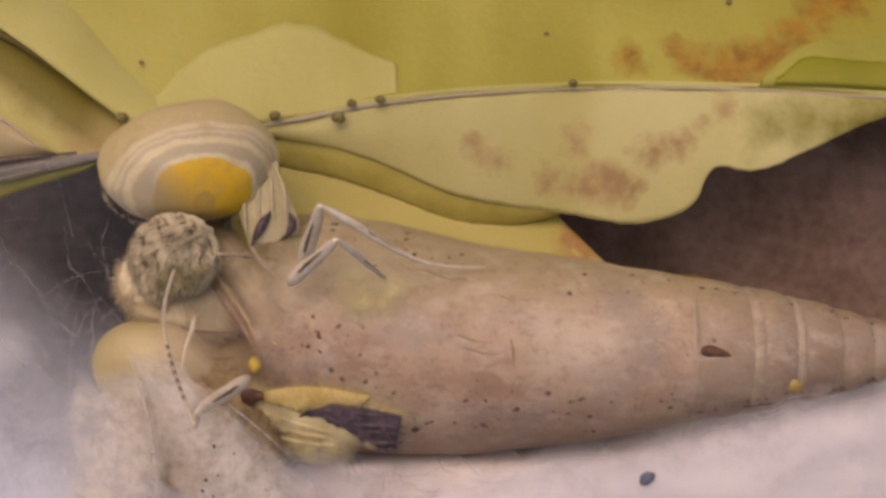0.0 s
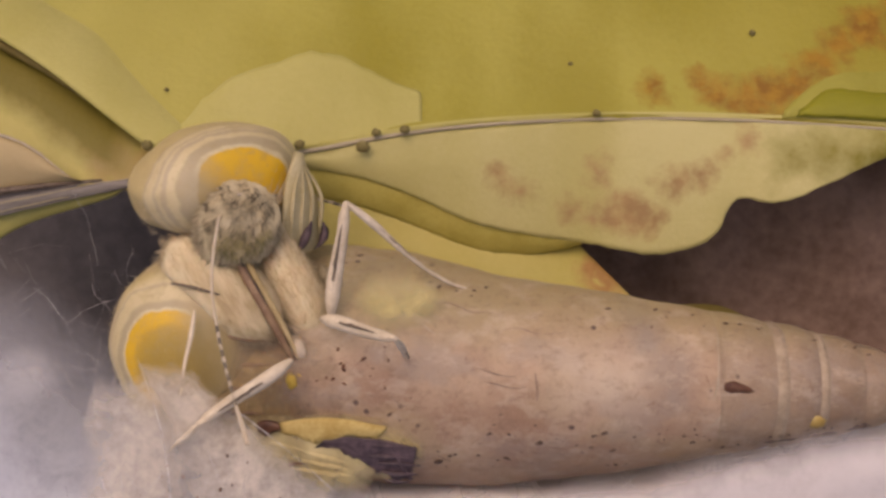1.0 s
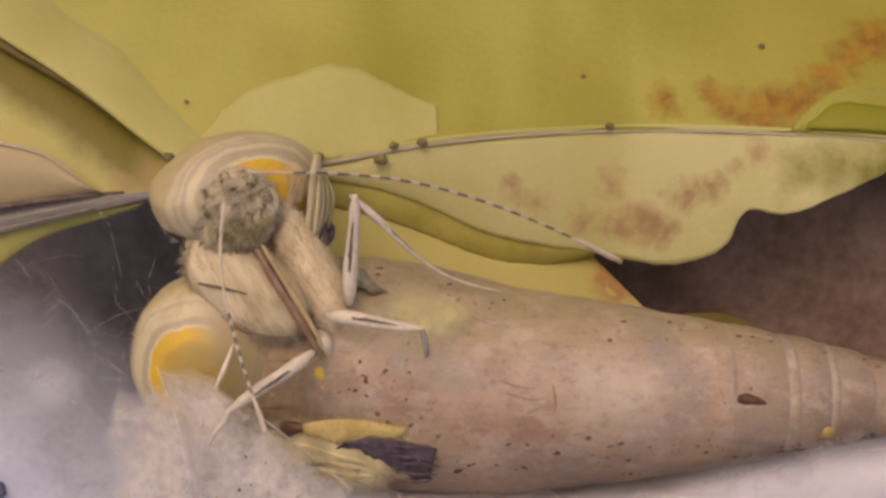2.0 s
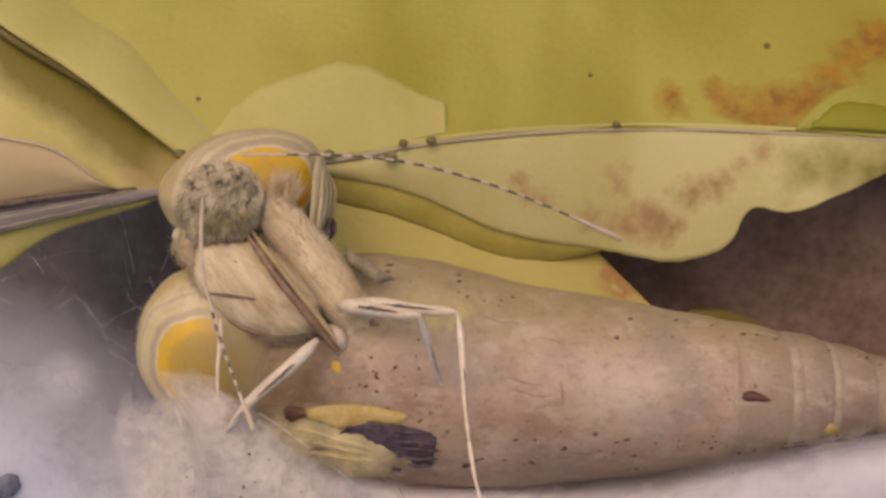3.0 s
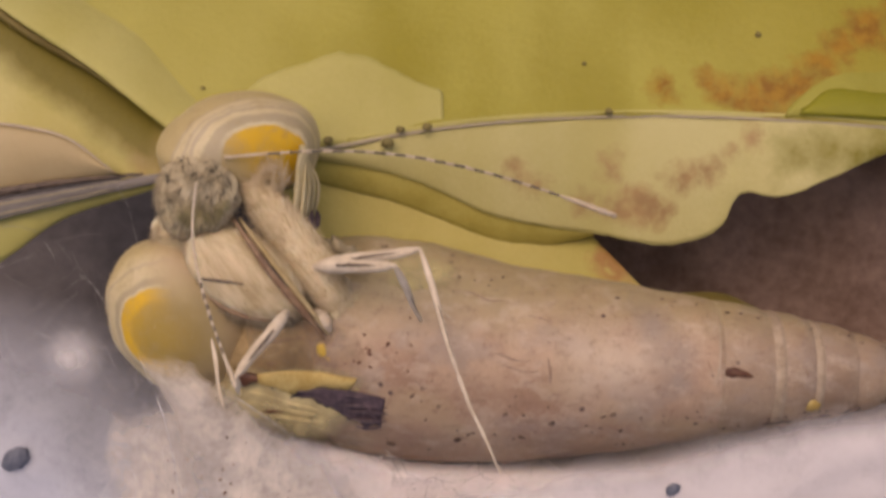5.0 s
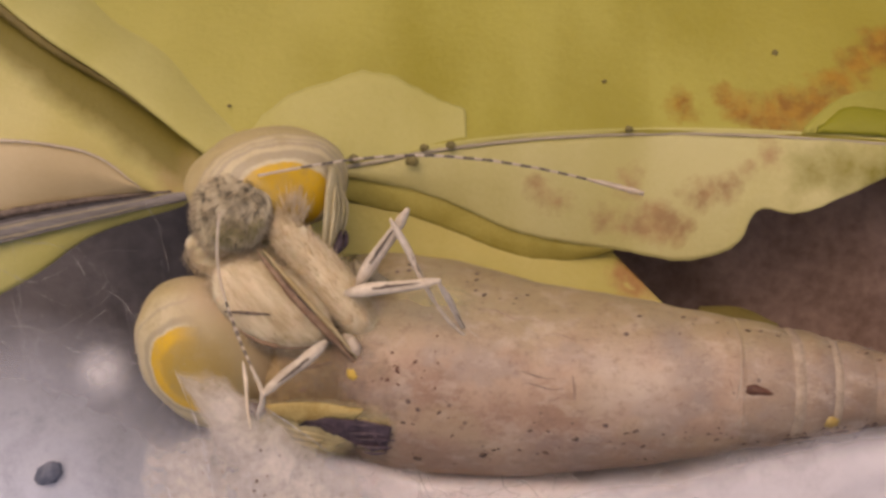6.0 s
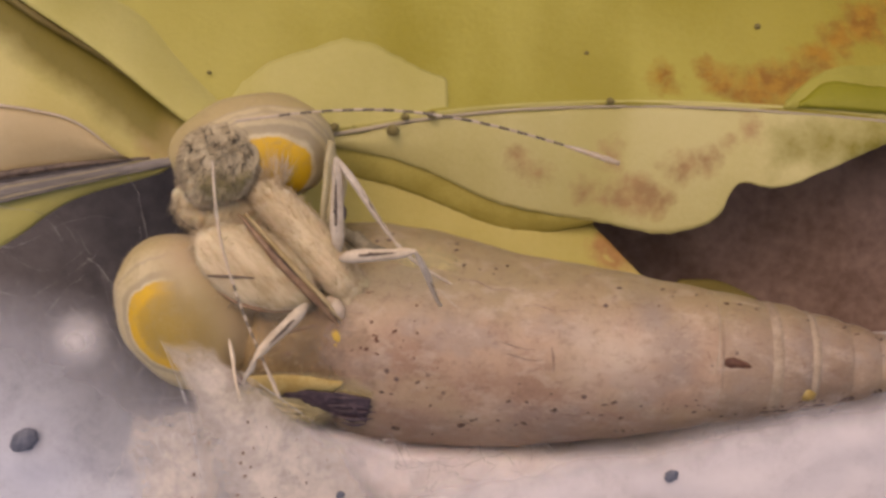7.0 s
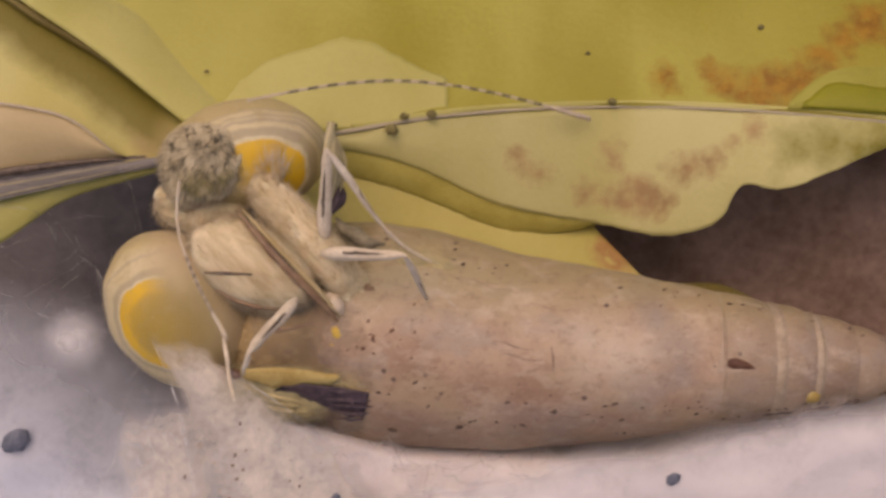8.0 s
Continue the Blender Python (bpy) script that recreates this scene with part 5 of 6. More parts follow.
part("palp_tuft", fur((0.3, 0.35, 0.15), 420, 0.6, 0.014, rng_th, (-1.35, 4.3, 0.3), up=-0.2, lean=0.2, comb=(0.0, 1.6, 0.1)), M_PALE_TUFT, thorax, "frayed whitish tuft", kind="stuff")
part("leg_base", blob((0.75, 0.6, 0.5), (0.45, 1.15, -0.25), (0, 0, -40), 0.25, 0.6), M_CREAM, thorax, "cream leg base")
part("leg_base", tube([(-0.15, 1.05, 0.3), (0.1, 0.75, 0.38), (0.25, 0.45, 0.3)], [0.05, 0.2, 0.17, 0.04], 10, 16, rough=0.3), M_RING, thorax, "whitish leg stub")
part("leg_base_fur", fur((0.78, 0.62, 0.52), 500, 0.2, 0.015, rng_th, (0.45, 1.15, -0.25), up=-0.1, lean=0.4, turn=(0, 0, -40), comb=(0.5, -0.7, 0)), M_PALE_TUFT, thorax, "cream hairs", kind="stuff")
part("proboscis", tube([(-2.3, 3.4, 0.6), (-1.75, 2.72, 0.92), (-1.2, 2.02, 0.98), (-0.5, 1.15, 0.78), (0.1, 0.3, 0.36)], [0.02, 0.08, 0.12, 0.13, 0.1, 0.03], 10, 50, rough=0.15), M_BROWN, thorax, "brown tongue half")
part("proboscis", tube([(-2.12, 3.42, 0.62), (-1.58, 2.78, 0.96), (-1.02, 2.08, 1.02), (-0.34, 1.22, 0.82), (0.2, 0.4, 0.36)], [0.02, 0.06, 0.08, 0.08, 0.06, 0.02], 10, 50, rough=0.15), M_SAND, thorax, "sandy tongue half")
part("proboscis_groove", tube([(-1.75, 2.78, 1.04), (-1.15, 2.1, 1.1), (-0.5, 1.25, 0.88)], [0.005, 0.03, 0.005], 6, 40, rough=0.3), M_STRIPE, thorax, "dark groove")
# Dark patches put in for the shaded gaps between limbs and shell.
part("gap_patch", blob((0.16, 0.2, 0.1), (0.95, 1.0, 0.12), (0, 0, 30), 0.6, 0.6, segs=14, rings=10, seed=3), M_BROWN, thorax, "reddish brown patch between the limbs")
part("gap_patch", blob((0.3, 0.1, 0.1), (1.1, 0.95, 0.05), (0, 0, 15), 0.7, 0.6, segs=14, rings=10, seed=5), M_STRIPE, thorax, "blackish patch for a shaded gap")
part("gap_patch", tube([(0.2, 3.0, -0.35), (0.55, 2.6, -0.1), (1.0, 2.35, -0.1), (1.45, 2.2, -0.25)], [0.03, 0.16, 0.22, 0.16, 0.03], 8, 20, rough=0.8), M_DUSK, thorax, "dusky patch for a shaded gap")
part("mouth_tip", blob((0.15, 0.21, 0.15), (0.03, -0.02, 0.3), (0, 0, 20), lumps=0.25, segs=16, rings=10), M_GOLD, thorax, "golden yellow tip")
for i in (1, 3, 5):
    y0 = 0.55 - i * 0.3
    part("thorax_streak", tube([(-2.6 + 0.2 * i, y0 - 0.2, -0.15 - 0.07 * i), (-1.6, y0 - 0.1, 0.2 - 0.05 * i), (-0.5, y0 + 0.05, 0.16 - 0.04 * i)], [0.02, 0.07, 0.02], 6, 20, rough=0.6), M_BROWN, thorax, "dark streak")


def build_antenna(name, length, arch, peak, club, first):
    """Ringed feeler along +x, arched sideways."""
    n = 60
    pts = []
    for i in range(n):
        u = i / (n - 1)
        s = u / peak if u < peak else (1 - u) / (1 - peak)
        pts.append((length * u, arch * math.sin(s * math.pi / 2), 0.1 * math.sin(u * 5)))
    r = [0.038 + (club if i > n * 0.84 else 0) * math.sin(min(1, max(0, (i / n - 0.84) / 0.16)) * math.pi * 0.85) for i in range(n)]
    ant = part(name, tube(pts, r, 8, n, resample=False, rough=0.45), M_RING, butterfly, "thin whitish feeler with dark rings" if first < n else "thin whitish bent feeler")
    if first >= n:
        return ant
    dark = bmesh.new()
    for i in range(first, int(n * 0.82), 3):
        seg = [tuple(np.array(pts[i]) * (1 - f) + np.array(pts[i + 1]) * f + np.array((0, 0, 0.012))) for f in (0.0, 0.6, 1.2, 1.6)]
        tube(seg, [0.037], 8, 4, dark, resample=False)
    part("ring_band", dark, M_BAND, ant, "black rings", kind="stuff")
    return ant


upper_antenna = build_antenna("antenna", 10.8, 0.75, 0.45, 0.05, 6)
lower_antenna = build_antenna("antenna", 6.3, -0.35, 0.4, 0.02, 30)


def build_limb(name, length, r0, r1, label, stripe=True):
    """A leg joint along +x with a dark line down its upper side."""
    limb = part(name, tube([(0, 0, 0), (length * 0.3, 0.02, 0.03), (length * 0.7, -0.02, 0.03), (length, 0, 0)], [r0 * 0.4, r0 * 0.9, r0, r0, (r0 + r1) / 2, (r0 + r1) / 2, r1, r1, r1 * 0.4], 12, 30, rough=0.12), M_LEG, butterfly, label)
    if stripe:
        part("stripe", tube([(length * 0.12, 0.05, r0 * 0.82), (length * 0.4, 0.03, r0 * 0.95), (length * 0.7, 0.02, (r0 + r1) * 0.48), (length * 0.85, 0.01, (r0 * 0.3 + r1 * 0.7) * 0.92)], [0.006, 0.28 * r0, 0.28 * r0, 0.3 * r1, 0.004], 6, 24, rough=0.8), M_STRIPE, limb, "dark line")
    return limb


foreleg_femur = build_limb("leg_upper_joint", 2.8, 0.17, 0.13, "cream striped upper leg joint")
foreleg_tibia = build_limb("leg_lower_joint", 1.3, 0.08, 0.04, "thin cream leg end", False)
midleg_femur = build_limb("leg_upper_joint", 2.9, 0.19, 0.14, "white upper leg joint with a black line")
midleg_tibia = build_limb("leg_lower_joint", 2.9, 0.1, 0.06, "thin whitish lower leg joint")
part("tarsus", tube([(2.85, 0, 0), (3.6, 0.12, -0.1), (4.4, 0.4, -0.15), (5.2, 0.75, -0.25)], [0.05, 0.045, 0.04, 0.015], 8, 24, rough=0.2), M_LEG, midleg_tibia, "thin jointed foot")
second_foreleg = build_limb("leg_lower_joint", 2.2, 0.06, 0.035, "thin cream leg end crossing the eye", False)
hindleg_femur = build_limb("leg_upper_joint", 2.9, 0.18, 0.13, "white upper leg joint with a black line")
hindleg_tibia = build_limb("leg_lower_joint", 3.4, 0.09, 0.05, "long thin whitish lower leg joint")
part("tarsus", tube([(3.35, 0, 0), (4.2, 0.06, -0.02), (5.1, 0.2, -0.03), (6.0, 0.3, -0.08)], [0.05, 0.05, 0.04, 0.045, 0.03, 0.015], 8, 24, rough=0.3), M_LEG, hindleg_tibia, "thin jointed foot")

# wing pad: the origin lies in its black patch
forewing = part("wing_pad", ruled([(-3.7, 0.7, -0.25), (-2.4, 1.05, 0.1), (-0.6, 1.1, 0.15), (1.6, 0.75, 0.0)], [(-3.5, -0.9, -0.5), (-2.2, -1.15, -0.3), (-0.4, -1.2, -0.2), (1.5, -1.0, -0.4)], 50, 24, bulge=0.16, thick=0.06, wave=0.06, ripple=0.05, ragged=0.2), M_WING, butterfly, "crumpled pale yellow wing pad")
part("wing_rim", ruled([(-2.5, 0.8, 0.12), (-1.6, 1.02, 0.2), (-0.6, 1.02, 0.22), (0.4, 0.8, 0.14)], [(-2.1, 0.6, 0.16), (-1.6, 0.5, 0.22), (-0.6, 0.55, 0.22), (0.3, 0.62, 0.15)], 40, 8, bulge=0.05, thick=0.04, wave=0.05, ripple=0.05, ragged=0.3), M_OCHRE, forewing, "ochre yellow wing rim")
for k, (x0, y0, x1, y1, w) in enumerate(((-1.25, 0.46, 0.3, 0.42, 0.13), (-1.0, 0.3, 0.7, 0.2, 0.14), (-0.5, 0.5, 1.1, 0.24, 0.13), (-0.45, 0.14, 1.15, 0.0, 0.14), (0.15, -0.1, 1.2, -0.2, 0.14), (0.3, -0.32, 1.12, -0.42, 0.13), (0.45, -0.55, 0.95, -0.62, 0.1), (0.55, 0.3, 0.95, -0.6, 0.12))):
    xm, ym = (x0 + x1) / 2, (y0 + y1) / 2 + 0.03 * math.sin(k * 2)
    part("wing_patch", tube([(x0 - 0.12, y0, 0.19), (xm, ym, 0.22), (x1 + 0.06, y1, 0.15)], [0.005, 0.25 * w, 0.4 * w, 0.4 * w, 0.25 * w, 0.01], 8, 24, rough=0.9), M_BLACK, forewing, "ragged black wing streak")
part("wing_patch", ruled([(-1.2, 0.5, 0.2), (-0.5, 0.58, 0.25), (0.3, 0.5, 0.25), (1.15, 0.28, 0.17)], [(-1.15, 0.42, 0.2), (-0.45, 0.1, 0.22), (0.25, -0.42, 0.12), (1.0, -0.62, 0.04)], 40, 20, bulge=0.04, thick=0.04, wave=0.04, ripple=0.06, ragged=0.35), M_BLACK, forewing, "ragged purplish black wing patch")
part("wing_patch", ruled([(-2.75, 0.9, 0.12), (-2.5, 0.98, 0.2), (-2.2, 0.92, 0.24)], [(-2.7, 0.66, 0.16), (-2.45, 0.62, 0.22), (-2.15, 0.72, 0.26)], 16, 8, bulge=0.06, thick=0.06, wave=0.05, ragged=0.2), M_THORN, forewing, "small dark wing mark")
part("wing_patch", tube([(-2.25, -0.28, 0.05), (-1.9, -0.2, 0.1), (-1.5, -0.2, 0.12)], [0.005, 0.035, 0.005], 8, 16, rough=0.6), M_THORN, forewing, "thin dark wing mark")
for k in range(3):
    o = 0.3 * k
    part("wing_fold", tube([(-3.0 + 0.3 * o, 0.3 - o, -0.1), (-2.2, 0.3 - 1.0 * o, 0.08 - 0.1 * o), (-1.2 + 0.2 * o, 0.0 - 0.8 * o, 0.1 - 0.1 * o), (-0.3, -0.25 - 0.5 * o, 0.06 - 0.1 * o)], [0.005, 0.07, 0.05, 0.08, 0.005], 8, 30, rough=0.5), M_WING, forewing, "cream fold")
# collar: a pale fan with black bars in its lower end
striped_collar = part("collar_plate", ruled([(-0.75, 1.9, -0.35), (-1.0, 1.0, -0.15), (-0.95, 0.2, -0.05), (-0.55, -0.7, -0.1)], [(-0.45, 1.9, -0.4), (0.0, 1.0, -0.2), (0.45, 0.3, -0.25), (0.62, -0.35, -0.35)], 30, 16, bulge=0.12, thick=0.08, wave=0.05, ripple=0.04, ragged=0.08), M_FIN, butterfly, "pale fan-shaped collar fold beside the eye")
for k in range(4):
    o = 0.3 * k
    part("collar_fold", tube([(-0.62 + 0.05 * k, 1.6, -0.2), (-0.85 + o, 0.9, 0.0), (-0.8 + 1.2 * o, 0.15, 0.06 - 0.05 * k), (-0.62 + 1.25 * o, -0.5 + 0.1 * k, 0.02 - 0.08 * k)], [0.01, 0.05, 0.06, 0.02], 8, 24, rough=0.2), M_FIN, striped_collar, "cream pleat")
part("collar_bar", tube([(-0.15, 0.28, 0.05), (-0.28, -0.05, 0.1), (-0.4, -0.4, 0.08), (-0.5, -0.68, 0.02)], [0.01, 0.1, 0.12, 0.07, 0.02], 8, 20, rough=0.35), M_BLACK, striped_collar, "black bar")
part("collar_bar", tube([(0.3, 0.32, -0.05), (0.42, 0.05, -0.02), (0.36, -0.22, -0.04), (0.18, -0.42, -0.06)], [0.01, 0.1, 0.12, 0.06, 0.01], 8, 20, rough=0.35), M_BLACK, striped_collar, "black bar")
part("collar_line", tube([(-0.55, -0.6, 0.0), (-0.2, -1.0, -0.05), (0.3, -1.3, -0.1), (0.9, -1.6, -0.2)], [0.03, 0.06, 0.05, 0.02], 8, 20, rough=0.3), M_LEG, striped_collar, "thin whitish strand")
wing_bulge = part("wing_bulge", blob((1.35, 1.05, 0.22), lumps=0.2), M_BULGE, butterfly, "pale yellow bulge under the shell")


# ---- what moves ----
def motions():
    walk(upper_eye, [
        (0.0, pose(-0.00012, 0.00300, 0.00160, 35.0, 26.0, 0.0)),
        (0.5, pose(-0.00015, 0.00319, 0.00160, 5.9, 24.2, 0.0)),
        (1.0, pose(-0.00007, 0.00328, 0.00160, 6.0, 36.0, 0.0)),
        (2.5, pose(-0.00020, 0.00344, 0.00160, 8.0, 31.0, 0.0)),
        (3.0, pose(-0.00024, 0.00344, 0.00160, -1.9, 28.5, 0.0)),
        (3.5, pose(-0.00025, 0.00346, 0.00160, -5.9, 26.4, 0.0)),
        (4.0, pose(-0.00029, 0.00339, 0.00160, 0.0, 29.3, 0.0)),
        (4.5, pose(-0.00034, 0.00345, 0.00160, 0.0, 52.0, 0.0)),
        (5.0, pose(-0.00040, 0.00406, 0.00160, 16.0, 36.0, 0.0)),
        (6.5, pose(-0.00043, 0.00352, 0.00160, 18.0, 25.0, 0.0)),
        (7.0, pose(-0.00028, 0.00365, 0.00160, 24.0, 24.0, 0.0)),
        (7.5, pose(-0.00027, 0.00363, 0.00160, 24.0, 24.0, 0.0)),
        (8.0, pose(-0.00041, 0.00343, 0.00160, 22.0, 27.0, 0.0)),
    ])
    walk(lower_eye, [
        (0.0, pose(-0.00060, -0.00225, 0.00120, 68.0, -22.0, 0.0)),
        (0.5, pose(-0.00076, -0.00120, 0.00190, 10.7, -5.2, 0.0)),
        (1.0, pose(-0.00074, -0.00075, 0.00190, 12.0, -7.8, 5.0)),
        (2.5, pose(-0.00088, -0.00090, 0.00190, 10.7, -4.3, 14.0)),
        (3.0, pose(-0.00099, -0.00071, 0.00190, 12.0, -4.3, 16.0)),
        (3.5, pose(-0.00110, -0.00050, 0.00190, 13.7, -7.2, 18.0)),
        (4.0, pose(-0.00111, -0.00032, 0.00190, 13.3, -10.1, 22.0)),
        (4.5, pose(-0.00174, -0.00053, 0.00190, 10.7, -11.5, 28.0)),
        (5.0, pose(-0.00190, -0.00036, 0.00190, 12.0, -15.3, 28.0)),
        (6.5, pose(-0.00196, -0.00106, 0.00190, 10.2, -16.2, 32.0)),
        (7.0, pose(-0.00193, -0.00066, 0.00190, 6.0, -16.1, 32.0)),
        (7.5, pose(-0.00191, -0.00065, 0.00190, 6.0, -16.1, 32.0)),
        (8.0, pose(-0.00202, -0.00061, 0.00190, 9.4, -14.4, 32.0)),
    ])
    walk(face, [
        (0.0, pose(-0.00029, 0.00075, 0.00365, 0.0, 0.0, 0.0)),
        (0.5, pose(-0.00002, 0.00178, 0.00365, 0.0, 0.0, 0.0)),
        (1.0, pose(0.00057, 0.00232, 0.00365, 0.0, 0.0, 0.0)),
        (2.5, pose(-0.00047, 0.00315, 0.00365, 0.0, 0.0, 0.0)),
        (3.0, pose(-0.00073, 0.00315, 0.00365, 0.0, 0.0, 0.0)),
        (3.5, pose(-0.00090, 0.00312, 0.00365, 0.0, 0.0, 0.0)),
        (4.0, pose(-0.00075, 0.00328, 0.00375, 0.0, 0.0, 0.0)),
        (4.5, pose(-0.00123, 0.00330, 0.00410, 0.0, 0.0, 0.0)),
        (5.0, pose(-0.00133, 0.00290, 0.00375, 0.0, 0.0, 0.0)),
        (6.5, pose(-0.00115, 0.00310, 0.00365, 0.0, 0.0, 0.0)),
        (7.0, pose(-0.00106, 0.00337, 0.00365, 0.0, 0.0, 0.0)),
        (7.5, pose(-0.00110, 0.00331, 0.00365, 0.0, 0.0, 0.0)),
        (8.0, pose(-0.00140, 0.00327, 0.00365, 0.0, 0.0, 0.0)),
    ])
    walk(thorax, [
        (0.0, pose(0.00167, -0.00202, 0.00260, -34.0, 0.0, 0.0)),
        (0.5, pose(0.00197, -0.00160, 0.00260, -20.0, 0.0, -8.0)),
        (1.0, pose(0.00197, -0.00150, 0.00260, -9.0, 0.0, -8.0)),
        (2.5, pose(0.00218, -0.00091, 0.00260, -4.0, 0.0, -3.0)),
        (3.0, pose(0.00224, -0.00095, 0.00260, 0.0, 0.0, 0.0)),
        (3.5, pose(0.00230, -0.00097, 0.00260, 0.0, 0.0, 0.0)),
        (4.0, pose(0.00218, -0.00099, 0.00260, 0.0, 0.0, 0.0)),
        (4.5, pose(0.00194, -0.00112, 0.00260, 0.0, 0.0, 0.0)),
        (5.0, pose(0.00199, -0.00111, 0.00260, 0.0, 0.0, 0.0)),
        (6.5, pose(0.00209, -0.00133, 0.00260, 0.0, 0.0, 5.0)),
        (7.0, pose(0.00218, -0.00111, 0.00260, 0.0, 0.0, 5.0)),
        (7.5, pose(0.00218, -0.00111, 0.00260, 0.0, 0.0, 6.0)),
        (8.0, pose(0.00227, -0.00104, 0.00260, 0.0, 0.0, 6.0)),
    ])
    walk(upper_antenna, [
        (0.0, pose(0.00092, 0.00083, 0.00350, 0.0, 74.5, -43.6)),
        (0.5, pose(0.00059, 0.00254, 0.00350, 0.0, 74.0, -18.8)),
        (1.0, pose(0.00074, 0.00304, 0.00350, 0.0, 62.6, -23.4)),
        (2.5, pose(0.00007, 0.00426, 0.00350, 0.0, 13.8, -10.1)),
        (3.0, pose(-0.00012, 0.00433, 0.00350, 0.0, 19.4, -11.4)),
        (3.5, pose(-0.00006, 0.00452, 0.00350, 0.0, 19.1, -9.4)),
        (4.0, pose(-0.00021, 0.00450, 0.00350, 0.0, 19.5, -13.3)),
        (4.5, pose(-0.00018, 0.00447, 0.00350, 0.0, 18.9, -11.3)),
        (5.0, pose(-0.00050, 0.00386, 0.00350, 0.0, 14.1, -7.5)),
        (6.5, pose(-0.00038, 0.00416, 0.00350, 0.0, 15.0, -0.7)),
        (7.0, pose(-0.00049, 0.00451, 0.00350, 0.0, 15.3, -4.4)),
        (7.5, pose(-0.00046, 0.00446, 0.00350, 0.0, 16.5, -4.2)),
        (8.0, pose(-0.00010, 0.00492, 0.00350, 0.0, 29.6, 0.8)),
    ])
    walk(lower_antenna, [
        (0.0, pose(-0.00003, 0.00043, 0.00410, 0.0, -59.4, -64.1)),
        (0.5, pose(0.00015, 0.00233, 0.00410, 0.0, -38.0, -77.6)),
        (1.0, pose(0.00039, 0.00248, 0.00410, 0.0, -38.8, -75.3)),
        (2.5, pose(-0.00053, 0.00350, 0.00410, 0.0, -32.1, -73.9)),
        (3.0, pose(-0.00096, 0.00326, 0.00410, 0.0, -31.5, -71.8)),
        (3.5, pose(-0.00136, 0.00329, 0.00410, 0.0, -27.3, -67.4)),
        (4.0, pose(-0.00098, 0.00341, 0.00410, 0.0, -39.5, -73.8)),
        (4.5, pose(-0.00144, 0.00315, 0.00410, 0.0, -32.9, -67.1)),
        (5.0, pose(-0.00109, 0.00318, 0.00410, 0.0, -38.5, -70.2)),
        (6.5, pose(-0.00139, 0.00289, 0.00410, 0.0, -46.4, -64.0)),
        (7.0, pose(-0.00097, 0.00345, 0.00410, 0.0, -6.8, -72.3)),
        (7.5, pose(-0.00093, 0.00340, 0.00410, 0.0, -8.1, -72.2)),
        (8.0, pose(-0.00167, 0.00282, 0.00410, 0.0, -51.5, -59.8)),
    ])
    walk(foreleg_femur, [
        (0.0, pose(0.00164, -0.00211, 0.00360, 0.0, -70.7, -145.2)),
        (0.5, pose(0.00157, -0.00139, 0.00360, 0.0, -38.2, -146.6)),
        (1.0, pose(0.00208, -0.00093, 0.00360, 0.0, -27.7, -145.4)),
        (2.5, pose(0.00195, -0.00029, 0.00360, 0.0, -43.7, -145.8)),
        (3.0, pose(0.00183, -0.00022, 0.00360, 0.0, -32.5, -137.2)),
        (3.5, pose(0.00167, -0.00018, 0.00360, 0.0, -43.7, -140.2)),
        (4.0, pose(0.00153, -0.00029, 0.00360, 0.0, -43.0, -133.9)),
        (4.5, pose(0.00108, 0.00001, 0.00360, 0.0, -53.5, -121.4)),
        (5.0, pose(0.00119, -0.00007, 0.00360, 0.0, -51.8, -123.1)),
        (6.5, pose(0.00145, -0.00044, 0.00360, 0.0, -51.7, -144.3)),
        (7.0, pose(0.00145, -0.00023, 0.00360, 0.0, -57.2, -131.9)),
        (7.5, pose(0.00146, -0.00025, 0.00360, 0.0, -57.1, -130.7)),
        (8.0, pose(0.00131, -0.00013, 0.00360, 0.0, -58.9, -127.0)),
    ])
    walk(foreleg_tibia, [
        (0.0, pose(0.00088, -0.00264, 0.00624, 0.0, 63.8, -115.0)),
        (0.5, pose(-0.00026, -0.00261, 0.00533, 0.0, 40.9, -169.2)),
        (1.0, pose(0.00004, -0.00234, 0.00490, 0.0, 36.0, -137.0)),
        (2.5, pose(0.00028, -0.00142, 0.00554, 0.0, 26.9, -120.7)),
        (3.0, pose(0.00010, -0.00182, 0.00510, 0.0, 50.6, -121.4)),
        (3.5, pose(0.00012, -0.00147, 0.00554, 0.0, 46.7, -120.9)),
        (4.0, pose(0.00012, -0.00177, 0.00551, 0.0, 42.1, -113.1)),
        (4.5, pose(0.00021, -0.00141, 0.00585, 0.0, 56.4, -91.5)),
        (5.0, pose(0.00025, -0.00153, 0.00580, 0.0, 62.9, -98.4)),
        (6.5, pose(0.00004, -0.00145, 0.00580, 0.0, 47.1, -112.5)),
        (7.0, pose(0.00044, -0.00136, 0.00595, 0.0, 47.6, -117.6)),
        (7.5, pose(0.00047, -0.00140, 0.00595, 0.0, 48.3, -118.5)),
        (8.0, pose(0.00044, -0.00129, 0.00600, 0.0, 55.6, -111.8)),
    ])
